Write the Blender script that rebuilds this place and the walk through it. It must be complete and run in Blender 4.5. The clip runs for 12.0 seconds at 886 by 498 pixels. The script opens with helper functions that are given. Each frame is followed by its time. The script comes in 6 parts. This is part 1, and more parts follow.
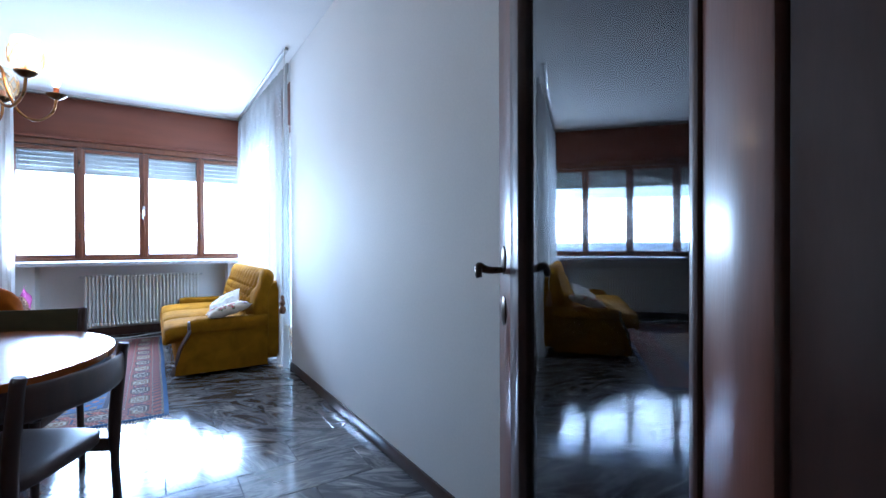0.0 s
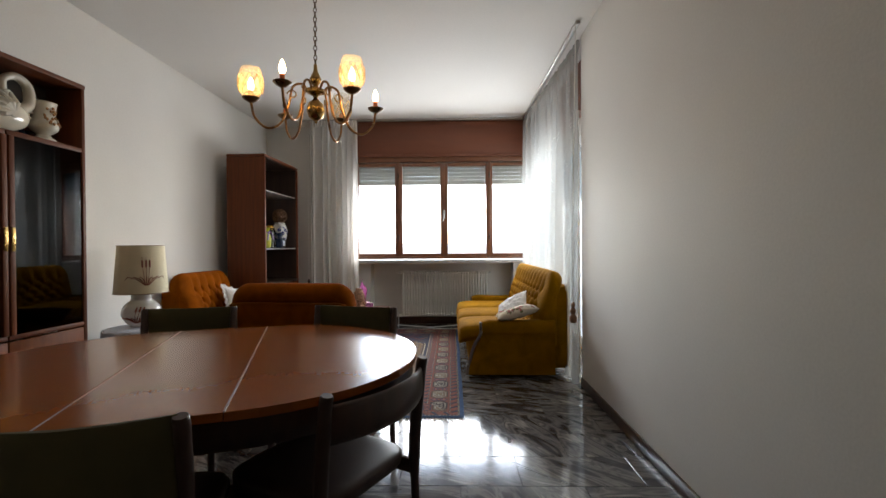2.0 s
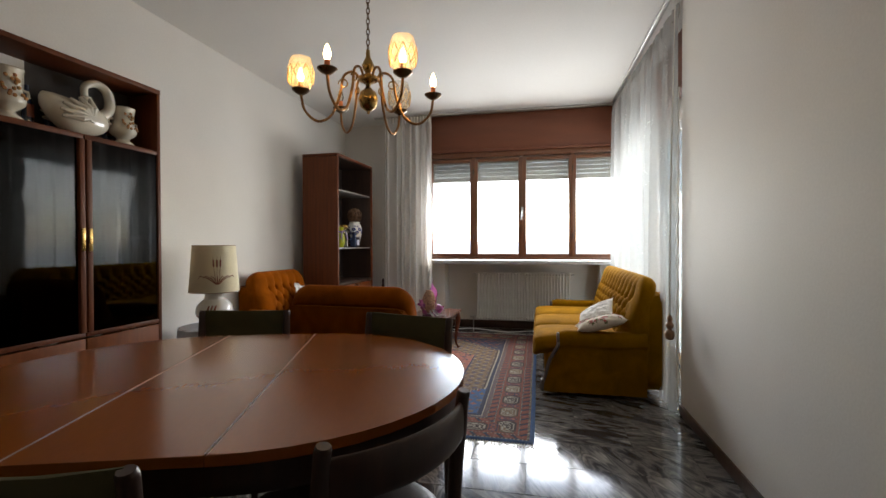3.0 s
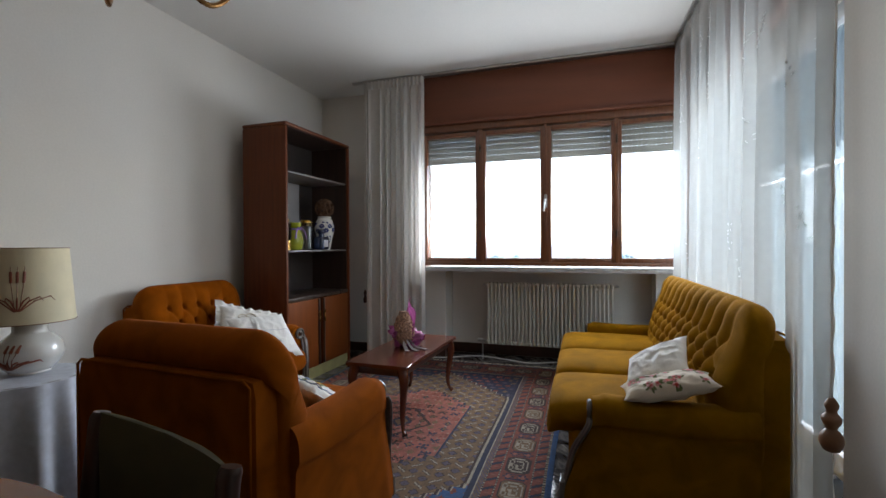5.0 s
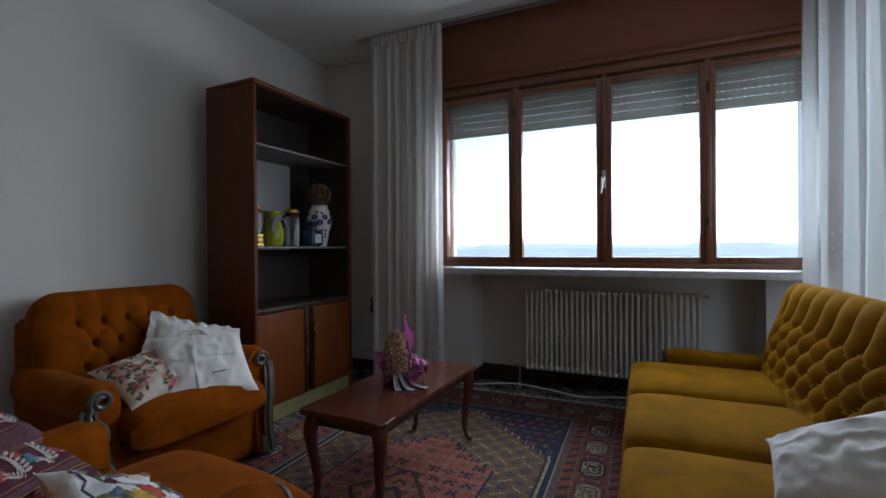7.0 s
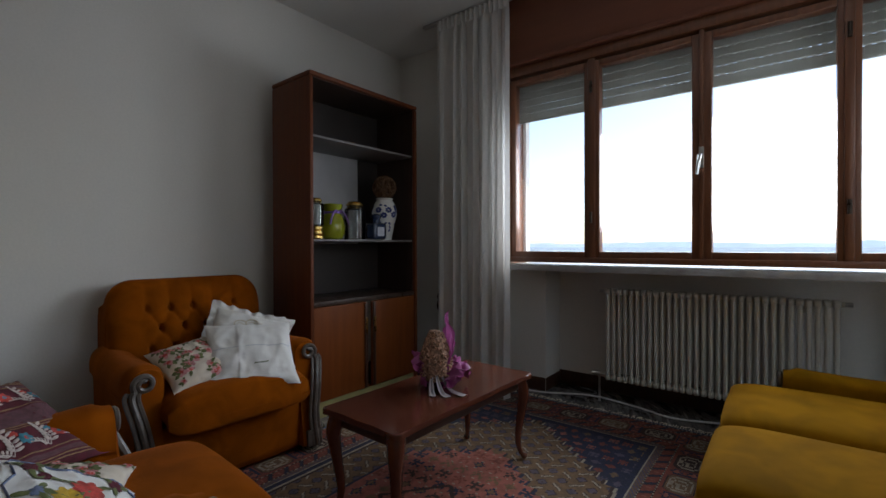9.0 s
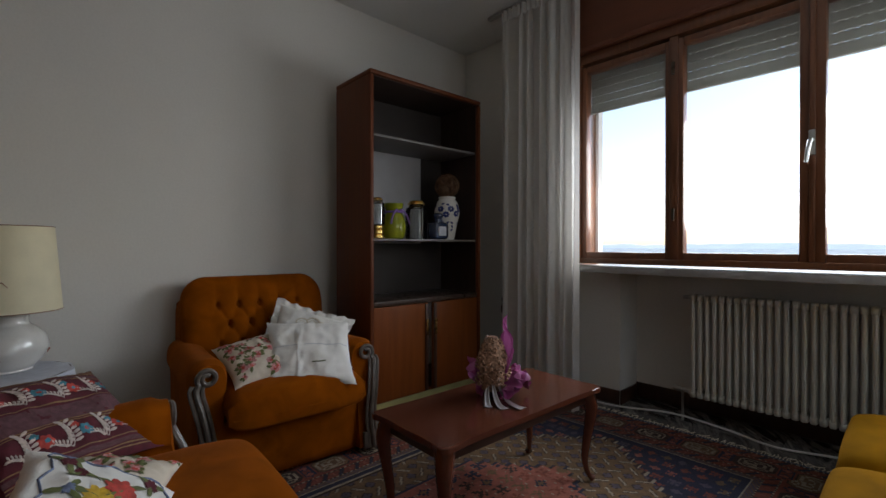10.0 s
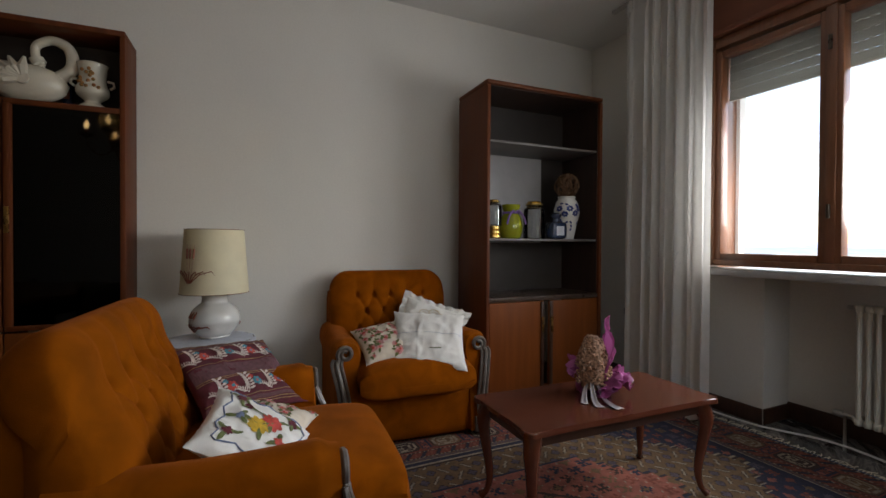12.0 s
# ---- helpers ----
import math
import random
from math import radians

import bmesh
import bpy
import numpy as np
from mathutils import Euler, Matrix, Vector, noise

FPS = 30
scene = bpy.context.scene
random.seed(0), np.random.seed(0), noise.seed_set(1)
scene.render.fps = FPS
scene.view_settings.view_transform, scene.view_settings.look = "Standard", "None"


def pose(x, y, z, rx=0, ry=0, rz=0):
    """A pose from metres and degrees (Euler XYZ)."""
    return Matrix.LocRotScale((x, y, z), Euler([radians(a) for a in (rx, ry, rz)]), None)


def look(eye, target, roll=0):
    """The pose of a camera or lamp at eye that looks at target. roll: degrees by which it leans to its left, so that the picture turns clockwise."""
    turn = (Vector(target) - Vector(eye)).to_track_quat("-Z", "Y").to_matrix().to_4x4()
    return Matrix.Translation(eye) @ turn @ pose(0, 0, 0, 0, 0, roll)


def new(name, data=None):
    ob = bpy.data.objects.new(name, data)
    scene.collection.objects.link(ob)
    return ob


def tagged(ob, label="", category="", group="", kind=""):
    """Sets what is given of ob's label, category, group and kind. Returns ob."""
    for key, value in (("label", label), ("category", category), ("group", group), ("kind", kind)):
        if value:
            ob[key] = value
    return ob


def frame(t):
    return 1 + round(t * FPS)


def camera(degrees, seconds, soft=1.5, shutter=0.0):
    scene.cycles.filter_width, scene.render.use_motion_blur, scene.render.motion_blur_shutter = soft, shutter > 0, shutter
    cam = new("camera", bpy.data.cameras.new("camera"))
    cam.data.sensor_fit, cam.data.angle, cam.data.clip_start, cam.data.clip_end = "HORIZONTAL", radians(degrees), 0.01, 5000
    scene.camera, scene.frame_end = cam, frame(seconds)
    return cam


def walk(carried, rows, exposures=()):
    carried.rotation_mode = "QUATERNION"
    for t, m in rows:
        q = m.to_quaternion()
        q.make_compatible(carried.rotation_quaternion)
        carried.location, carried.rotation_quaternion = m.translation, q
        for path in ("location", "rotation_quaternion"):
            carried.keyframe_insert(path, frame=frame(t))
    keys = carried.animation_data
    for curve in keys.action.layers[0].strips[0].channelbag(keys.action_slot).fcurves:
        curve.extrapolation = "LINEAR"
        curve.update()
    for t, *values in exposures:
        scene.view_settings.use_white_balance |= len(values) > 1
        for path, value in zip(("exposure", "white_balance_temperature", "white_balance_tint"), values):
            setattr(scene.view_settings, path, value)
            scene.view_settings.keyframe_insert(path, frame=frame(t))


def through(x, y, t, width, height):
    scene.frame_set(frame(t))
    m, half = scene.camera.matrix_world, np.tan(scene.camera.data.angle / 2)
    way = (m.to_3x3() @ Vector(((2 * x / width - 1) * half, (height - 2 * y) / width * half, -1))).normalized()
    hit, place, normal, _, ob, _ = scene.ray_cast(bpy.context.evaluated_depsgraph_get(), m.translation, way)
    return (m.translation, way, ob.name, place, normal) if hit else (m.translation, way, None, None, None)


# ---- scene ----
cam = camera(89.8, 12.0)
PATH = [
    (0, (1.031, 0.692, 1.144), (2.121, 2.369, 1.131), -0.2),
    (0.5, (1.032, 0.913, 1.149), (1.844, 2.741, 1.134), -0.1),
    (1, (1.005, 1.059, 1.153), (1.523, 2.991, 1.138), -0.1),
    (1.5, (1.012, 1.158, 1.159), (1.236, 3.145, 1.142), -0.3),
    (2, (1.038, 1.253, 1.166), (0.996, 3.252, 1.15), -0.4),
    (2.5, (1.075, 1.353, 1.19), (0.811, 3.336, 1.17), -0.2),
    (4.5, (1.298, 2.718, 1.164), (0.702, 4.627, 1.148), -0.4),
    (5, (1.257, 3.084, 1.182), (0.657, 4.992, 1.166), -0.3),
    (5.5, (1.239, 3.408, 1.196), (0.622, 5.31, 1.173), -0.4),
    (6, (1.199, 3.695, 1.164), (0.511, 5.572, 1.152), -0.4),
    (6.5, (1.161, 3.934, 1.163), (0.407, 5.786, 1.152), -0.5),
    (7, (1.156, 4.093, 1.133), (0.344, 5.92, 1.126), -0.4),
    (9, (1.301, 4.452, 1.1), (0.082, 6.037, 1.086), -0.2),
    (9.5, (1.266, 4.525, 1.107), (-0.074, 6.01, 1.097), -0.0),
    (10, (1.276, 4.591, 1.096), (-0.185, 5.957, 1.085), -0.0),
    (10.5, (1.327, 4.651, 1.096), (-0.246, 5.886, 1.079), 0.2),
    (11, (1.407, 4.684, 1.095), (-0.27, 5.773, 1.077), 0.1),
    (11.5, (1.464, 4.665, 1.106), (-0.282, 5.64, 1.079), 0.3),
    (12, (1.506, 4.634, 1.109), (-0.306, 5.48, 1.085), 0.3),
]
EXPOSURES = [
    (0.0, 3.85, 4700, 9), (0.6, 3.4, 5000, 9), (1.0, 3.05, 6100, 10), (1.5, 2.8, 6700, 11), (2.5, 2.7, 7400, 12), (4.5, 2.45, 6600, 10),
    (5.5, 1.95, 6500, 10), (7.0, 1.27, 6000, 10), (9.0, 1.2, 6400, 10), (10.5, 1.3, 7000, 11), (12.0, 1.75, 7150, 12),
]
walk(cam, [(t, look(eye, target, roll)) for t, eye, target, roll in PATH], EXPOSURES)

# ---- world, sun, light ----
world = bpy.data.worlds.new("sky")
scene.world = world
world.use_nodes = True
wn = world.node_tree
sky = wn.nodes.new("ShaderNodeTexSky")
sky.sky_type = "NISHITA"
sky.sun_disc = False
sky.sun_elevation = radians(48)
sky.sun_rotation = radians(40)
sky.air_density, sky.dust_density, sky.ozone_density = 1.0, 1.0, 1.0
bg = wn.nodes["Background"]
bg.inputs["Strength"].default_value = 0.15
wn.links.new(sky.outputs["Color"], bg.inputs["Color"])


def lamp(name, kind, m, power, colour, **settings):
    data = bpy.data.lights.new(name, kind)
    data.energy, data.color = power, colour
    for key in settings:
        if key == "angle":
            data.angle = settings[key]
        elif key == "size":
            data.shape = "RECTANGLE"
            data.size, data.size_y = settings[key]
        elif key == "radius":
            data.shadow_soft_size = settings[key]
    ob = new(name, data)
    ob.matrix_world = m
    return ob


lamp("sun", "SUN", look((6, 7, 9), (0, 0, 0)), 0.5, (1.0, 0.96, 0.9), angle=radians(14))
# sky light in the window openings
lamp("window_light", "AREA", look((0.93, 7.62, 1.52), (0.93, 5.6, 0.8)), 17, (0.86, 0.93, 1.0), size=(2.2, 0.7))
lamp("balcony_light", "AREA", look((2.62, 6.25, 1.2), (0.6, 6.25, 0.6)), 9, (0.86, 0.93, 1.0), size=(1.4, 2.1))

# ---- materials ----
def material(name, colour, rough=0.6, metal=0.0, vary=0.15, scale=8.0, grain=0.0, grain_scale=200.0, stretch=(1, 1, 1), sheen=0.0, coat=0.0, per_object=0.0, spec=0.5, second=None, warp=0.0):
    """A paint, cloth, wood or metal: two scales of variation, a fine relief and the gloss."""
    m = bpy.data.materials.new(name)
    m.use_nodes = True
    n, l = m.node_tree.nodes, m.node_tree.links
    b = n["Principled BSDF"]
    co = n.new("ShaderNodeTexCoord")
    mp = n.new("ShaderNodeMapping")
    mp.inputs["Scale"].default_value = stretch
    l.new(co.outputs["Object"], mp.inputs["Vector"])
    big = n.new("ShaderNodeTexNoise")
    big.inputs["Scale"].default_value, big.inputs["Detail"].default_value = scale, 6
    big.inputs["Distortion"].default_value = warp
    l.new(mp.outputs["Vector"], big.inputs["Vector"])
    fine = n.new("ShaderNodeTexNoise")
    fine.inputs["Scale"].default_value, fine.inputs["Detail"].default_value = grain_scale, 3
    l.new(mp.outputs["Vector"], fine.inputs["Vector"])
    ramp = n.new("ShaderNodeValToRGB")
    c = Vector(colour)
    d = Vector(second) if second else c * (1 - vary)
    e = c * (1 + vary * 0.6)
    ramp.color_ramp.elements[0].position, ramp.color_ramp.elements[0].color = 0.32, (*d, 1)
    ramp.color_ramp.elements[1].position, ramp.color_ramp.elements[1].color = 0.68, (*[min(1, q) for q in e], 1)
    l.new(big.outputs["Fac"], ramp.inputs["Fac"])
    mix = n.new("ShaderNodeMix")
    mix.data_type, mix.blend_type = "RGBA", "MULTIPLY"
    mix.inputs["Factor"].default_value = min(1, 0.25 + vary)
    l.new(ramp.outputs["Color"], mix.inputs[6])
    tone = n.new("ShaderNodeMapRange")
    tone.inputs["To Min"].default_value, tone.inputs["To Max"].default_value = 0.75, 1.2
    l.new(fine.outputs["Fac"], tone.inputs["Value"])
    l.new(tone.outputs["Result"], mix.inputs[7])
    out = mix.outputs[2]
    if per_object:
        info = n.new("ShaderNodeObjectInfo")
        hsv = n.new("ShaderNodeHueSaturation")
        rr = n.new("ShaderNodeMapRange")
        rr.inputs["To Min"].default_value, rr.inputs["To Max"].default_value = 1 - per_object, 1 + per_object
        l.new(info.outputs["Random"], rr.inputs["Value"])
        l.new(rr.outputs["Result"], hsv.inputs["Value"])
        l.new(out, hsv.inputs["Color"])
        out = hsv.outputs["Color"]
    l.new(out, b.inputs["Base Color"])
    rg = n.new("ShaderNodeMapRange")
    rg.inputs["To Min"].default_value, rg.inputs["To Max"].default_value = max(0.02, rough - 0.1 * min(1, 5 * vary)), min(1, rough + 0.1 * min(1, 5 * vary))
    l.new(big.outputs["Fac"], rg.inputs["Value"])
    l.new(rg.outputs["Result"], b.inputs["Roughness"])
    b.inputs["Metallic"].default_value = metal
    b.inputs["Specular IOR Level"].default_value = spec
    if sheen:
        b.inputs["Sheen Weight"].default_value, b.inputs["Sheen Roughness"].default_value = sheen, 0.4
        b.inputs["Sheen Tint"].default_value = (*[min(1, q * 1.8 + 0.05) for q in c], 1)
    if coat:
        b.inputs["Coat Weight"].default_value, b.inputs["Coat Roughness"].default_value = coat, 0.12
    if grain:
        bump = n.new("ShaderNodeBump")
        bump.inputs["Strength"].default_value, bump.inputs["Distance"].default_value = grain, 0.002
        l.new(fine.outputs["Fac"], bump.inputs["Height"])
        l.new(bump.outputs["Normal"], b.inputs["Normal"])
    return m


def glass(name, tint=(1, 1, 1), gloss=1.45, dim=1.0):
    """A thin pane: clear or tinted, with the gloss of glass."""
    m = bpy.data.materials.new(name)
    m.use_nodes = True
    n, l = m.node_tree.nodes, m.node_tree.links
    n.remove(n["Principled BSDF"])
    a, g = n.new("ShaderNodeBsdfTransparent"), n.new("ShaderNodeBsdfGlossy")
    a.inputs["Color"].default_value = (*[q * dim for q in tint], 1)
    g.inputs["Roughness"].default_value = 0.02
    f, mix = n.new("ShaderNodeFresnel"), n.new("ShaderNodeMixShader")
    f.inputs["IOR"].default_value = gloss
    l.new(f.outputs["Fac"], mix.inputs["Fac"])
    l.new(a.outputs["BSDF"], mix.inputs[1])
    l.new(g.outputs["BSDF"], mix.inputs[2])
    l.new(mix.outputs["Shader"], n["Material Output"].inputs["Surface"])
    return m


def sheer(name, colour, through=0.45, clear=0.15):
    """Thin woven cloth that lets light through."""
    m = bpy.data.materials.new(name)
    m.use_nodes = True
    n, l = m.node_tree.nodes, m.node_tree.links
    n.remove(n["Principled BSDF"])
    d, t, c = n.new("ShaderNodeBsdfDiffuse"), n.new("ShaderNodeBsdfTranslucent"), n.new("ShaderNodeBsdfTransparent")
    co, weave = n.new("ShaderNodeTexCoord"), n.new("ShaderNodeTexNoise")
    weave.inputs["Scale"].default_value = 25
    l.new(co.outputs["Object"], weave.inputs["Vector"])
    ramp = n.new("ShaderNodeValToRGB")
    ramp.color_ramp.elements[0].color = (*[q * 0.88 for q in colour], 1)
    ramp.color_ramp.elements[1].color = (*colour, 1)
    l.new(weave.outputs["Fac"], ramp.inputs["Fac"])
    l.new(ramp.outputs["Color"], d.inputs["Color"])
    l.new(ramp.outputs["Color"], t.inputs["Color"])
    m1, m2 = n.new("ShaderNodeMixShader"), n.new("ShaderNodeMixShader")
    m1.inputs["Fac"].default_value, m2.inputs["Fac"].default_value = through, clear
    l.new(d.outputs["BSDF"], m1.inputs[1])
    l.new(t.outputs["BSDF"], m1.inputs[2])
    l.new(m1.outputs["Shader"], m2.inputs[1])
    l.new(c.outputs["BSDF"], m2.inputs[2])
    l.new(m2.outputs["Shader"], n["Material Output"].inputs["Surface"])
    return m


def glow(name, colour, power):
    m = bpy.data.materials.new(name)
    m.use_nodes = True
    b = m.node_tree.nodes["Principled BSDF"]
    b.inputs["Base Color"].default_value = (*colour, 1)
    b.inputs["Emission Color"].default_value, b.inputs["Emission Strength"].default_value = (*colour, 1), power
    return m


def floral(name, ground, spots, scale=14.0):
    """Printed cotton: a pale ground with scattered blossoms and leaves."""
    m = material(name, ground, 0.85, vary=0.06, scale=20, grain=0.3, grain_scale=600)
    n, l = m.node_tree.nodes, m.node_tree.links
    b = n["Principled BSDF"]
    co = n.new("ShaderNodeTexCoord")
    last = b.inputs["Base Color"].links[0].from_socket
    for i, (colour, size) in enumerate(spots):
        v, nz, add = n.new("ShaderNodeTexVoronoi"), n.new("ShaderNodeTexNoise"), n.new("ShaderNodeVectorMath")
        nz.inputs["Scale"].default_value = 40 + 10 * i
        l.new(co.outputs["Object"], nz.inputs["Vector"])
        sc = n.new("ShaderNodeVectorMath")
        sc.operation = "SCALE"
        sc.inputs["Scale"].default_value = 0.05
        l.new(nz.outputs["Color"], sc.inputs[0])
        l.new(co.outputs["Object"], add.inputs[0])
        l.new(sc.outputs["Vector"], add.inputs[1])
        off = n.new("ShaderNodeVectorMath")
        off.inputs[1].default_value = (3.7 * i, 1.9 * i, 0.6 * i)
        l.new(add.outputs["Vector"], off.inputs[0])
        v.inputs["Scale"].default_value = scale * (1 + 0.23 * i)
        l.new(off.outputs["Vector"], v.inputs["Vector"])
        lt = n.new("ShaderNodeMath")
        lt.operation = "LESS_THAN"
        lt.inputs[1].default_value = size
        l.new(v.outputs["Distance"], lt.inputs[0])
        mx = n.new("ShaderNodeMix")
        mx.data_type = "RGBA"
        mx.inputs[7].default_value = (*colour, 1)
        l.new(lt.outputs["Value"], mx.inputs["Factor"])
        l.new(last, mx.inputs[6])
        last = mx.outputs[2]
    l.new(last, b.inputs["Base Color"])
    return m


def marble():
    """Dark grey marble with pale drifting veins, turned and shifted from slab to slab."""
    m = bpy.data.materials.new("dark veined marble")
    m.use_nodes = True
    n, l = m.node_tree.nodes, m.node_tree.links
    b = n["Principled BSDF"]
    co, info = n.new("ShaderNodeTexCoord"), n.new("ShaderNodeObjectInfo")
    mul = n.new("ShaderNodeVectorMath")
    mul.operation = "MULTIPLY_ADD"
    l.new(info.outputs["Random"], mul.inputs[0])
    mul.inputs[1].default_value = (37, 53, 11)
    l.new(co.outputs["Object"], mul.inputs[2])
    rot = n.new("ShaderNodeVectorRotate")
    rot.rotation_type = "Z_AXIS"
    ang = n.new("ShaderNodeMath")
    ang.operation = "MULTIPLY"
    ang.inputs[1].default_value = 1.3
    l.new(info.outputs["Random"], ang.inputs[0])
    l.new(ang.outputs["Value"], rot.inputs["Angle"])
    l.new(mul.outputs["Vector"], rot.inputs["Vector"])
    st = n.new("ShaderNodeMapping")
    st.inputs["Scale"].default_value = (1.2, 4.5, 1)
    l.new(rot.outputs["Vector"], st.inputs["Vector"])
    a = n.new("ShaderNodeTexNoise")
    a.inputs["Scale"].default_value, a.inputs["Detail"].default_value, a.inputs["Distortion"].default_value = 2.2, 9, 1.4
    l.new(st.outputs["Vector"], a.inputs["Vector"])
    r = n.new("ShaderNodeValToRGB")
    e = r.color_ramp.elements
    e[0].position, e[0].color = 0.30, (0.030, 0.030, 0.034, 1)
    e[1].position, e[1].color = 0.78, (0.52, 0.49, 0.46, 1)
    for p, c in ((0.45, (0.060, 0.058, 0.062, 1)), (0.53, (0.20, 0.19, 0.18, 1)), (0.59, (0.085, 0.083, 0.085, 1)), (0.67, (0.30, 0.28, 0.26, 1))):
        k = e.new(p)
        k.color = c
    l.new(a.outputs["Fac"], r.inputs["Fac"])
    l.new(r.outputs["Color"], b.inputs["Base Color"])
    dust = n.new("ShaderNodeTexNoise")
    dust.inputs["Scale"].default_value = 6
    l.new(co.outputs["Object"], dust.inputs["Vector"])
    rg = n.new("ShaderNodeMapRange")
    rg.inputs["To Min"].default_value, rg.inputs["To Max"].default_value = 0.07, 0.17
    l.new(dust.outputs["Fac"], rg.inputs["Value"])
    l.new(rg.outputs["Result"], b.inputs["Roughness"])
    return m


PLASTER = material("white wall paint", (0.72, 0.69, 0.64), 0.75, vary=0.04, scale=1.2, grain=0.25, grain_scale=90)
CEILING = material("white ceiling paint", (0.74, 0.73, 0.70), 0.8, vary=0.03, scale=1.0, grain=0.2, grain_scale=120)
MARBLE = marble()
DIMWALL = material("dim beige for unseen walls", (0.40, 0.35, 0.29), 0.8, vary=0.05, scale=1.2, grain=0.2, grain_scale=90)
SILL = material("pale grey sill marble", (0.36, 0.35, 0.34), 0.4, vary=0.2, scale=9, warp=1.5)
FRAMEWOOD = material("varnished brown pine", (0.165, 0.058, 0.023), 0.4, vary=0.25, scale=5, grain=0.15, grain_scale=60, stretch=(8, 8, 0.6), coat=0.3)
VALANCE = material("red-brown valance board", (0.165, 0.048, 0.020), 0.55, vary=0.12, scale=3, grain=0.1, grain_scale=60, stretch=(0.5, 4, 4))
CABWOOD = material("teak veneer", (0.130, 0.033, 0.009), 0.5, vary=0.22, scale=4, grain=0.12, grain_scale=50, stretch=(9, 9, 0.5), spec=0.25)
DOORFRONT = material("lighter teak veneer door", (0.19, 0.050, 0.010), 0.5, vary=0.15, scale=4, grain=0.1, grain_scale=50, stretch=(7, 7, 0.5), spec=0.15)
TABLEWOOD = material("polished cherry veneer", (0.33, 0.088, 0.014), 0.24, vary=0.04, scale=3, grain_scale=40, stretch=(3, 0.5, 3), coat=0.4)
DARKWOOD = material("dark stained beech", (0.050, 0.020, 0.012), 0.35, vary=0.25, scale=6, grain=0.1, grain_scale=60, stretch=(5, 5, 0.7), coat=0.4)
MAHOGANY = material("worn mahogany", (0.105, 0.030, 0.016), 0.2, vary=0.12, scale=6, grain=0.1, grain_scale=60, stretch=(5, 0.7, 3), coat=0.4)
DOORWOOD = material("red-brown polished door wood", (0.13, 0.045, 0.025), 0.33, vary=0.2, scale=4, grain=0.08, grain_scale=50, stretch=(7, 7, 0.5), coat=0.4)
VELVET = material("mustard velvet", (0.23, 0.105, 0.002), 0.95, vary=0.26, scale=7, grain=0.5, grain_scale=500, sheen=0.42, spec=0.04, warp=0.6)
ORANGE = material("burnt orange velvet", (0.25, 0.060, 0.002), 0.95, vary=0.28, scale=7, grain=0.5, grain_scale=500, sheen=0.42, spec=0.04, warp=0.6)
TRIMWOOD = material("grey-brown carved trim", (0.12, 0.10, 0.085), 0.35, vary=0.3, scale=25, grain=0.2, coat=0.3)
GREEN = material("olive green canvas", (0.075, 0.062, 0.022), 0.9, vary=0.15, scale=12, grain=0.5, grain_scale=700)
LEATHER = material("dark brown leather", (0.060, 0.032, 0.026), 0.4, vary=0.25, scale=14, grain=0.4, grain_scale=250)
BRASS = material("aged brass", (0.42, 0.26, 0.09), 0.28, metal=1.0, vary=0.3, scale=20)
COPPER = material("dark copper-gold lacquer", (0.34, 0.17, 0.06), 0.3, metal=1.0, vary=0.3, scale=20)
DARKBRASS = material("dark patinated brass", (0.16, 0.10, 0.05), 0.3, metal=1.0, vary=0.3, scale=20)
GOLD = material("gold lacquer lid", (0.75, 0.50, 0.16), 0.25, metal=1.0, vary=0.1, scale=20)
CANDLE = material("orange candle sleeve", (0.75, 0.22, 0.08), 0.5, vary=0.1, scale=20)
ENAMEL = material("cream radiator enamel", (0.64, 0.62, 0.55), 0.4, vary=0.08, scale=8, grain=0.05)
CERAMIC = material("cream glazed ceramic", (0.68, 0.63, 0.52), 0.16, vary=0.08, scale=10, coat=0.6)
WHITECERAMIC = material("white glazed ceramic", (0.74, 0.72, 0.68), 0.15, vary=0.06, scale=10, coat=0.6)
BLUEGLAZE = material("cobalt blue glaze", (0.045, 0.06, 0.20), 0.25, vary=0.3, scale=30)
REDGLAZE = material("russet painted reeds", (0.26, 0.07, 0.035), 0.5, vary=0.2, scale=30)
SHADE = material("cream parchment shade", (0.74, 0.66, 0.46), 0.8, vary=0.05, scale=12, grain=0.3, grain_scale=300)
COTTON = material("white cotton", (0.76, 0.74, 0.70), 0.9, vary=0.06, scale=14, grain=0.5, grain_scale=500)
CLOTH = material("pale blue-white tablecloth", (0.60, 0.63, 0.70), 0.85, vary=0.1, scale=30, grain=0.4, grain_scale=400)
LACE = material("cream lace", (0.66, 0.58, 0.46), 0.9, vary=0.1, scale=40)
FLORALGROUND = material("rose printed cotton", (0.66, 0.58, 0.47), 0.9, vary=0.1, scale=20, grain=0.4, grain_scale=500)
WINE = material("wine red woven cloth", (0.105, 0.016, 0.026), 0.9, vary=0.3, scale=40, grain=0.5, grain_scale=500)
THREADS = [("green", (0.13, 0.15, 0.05)), ("pink", (0.58, 0.26, 0.26)), ("red", (0.50, 0.06, 0.045)), ("tan", (0.26, 0.15, 0.07)), ("white", (0.60, 0.50, 0.45)), ("teal", (0.06, 0.24, 0.31)), ("blue", (0.16, 0.20, 0.32)), ("yellow", (0.58, 0.36, 0.03))]
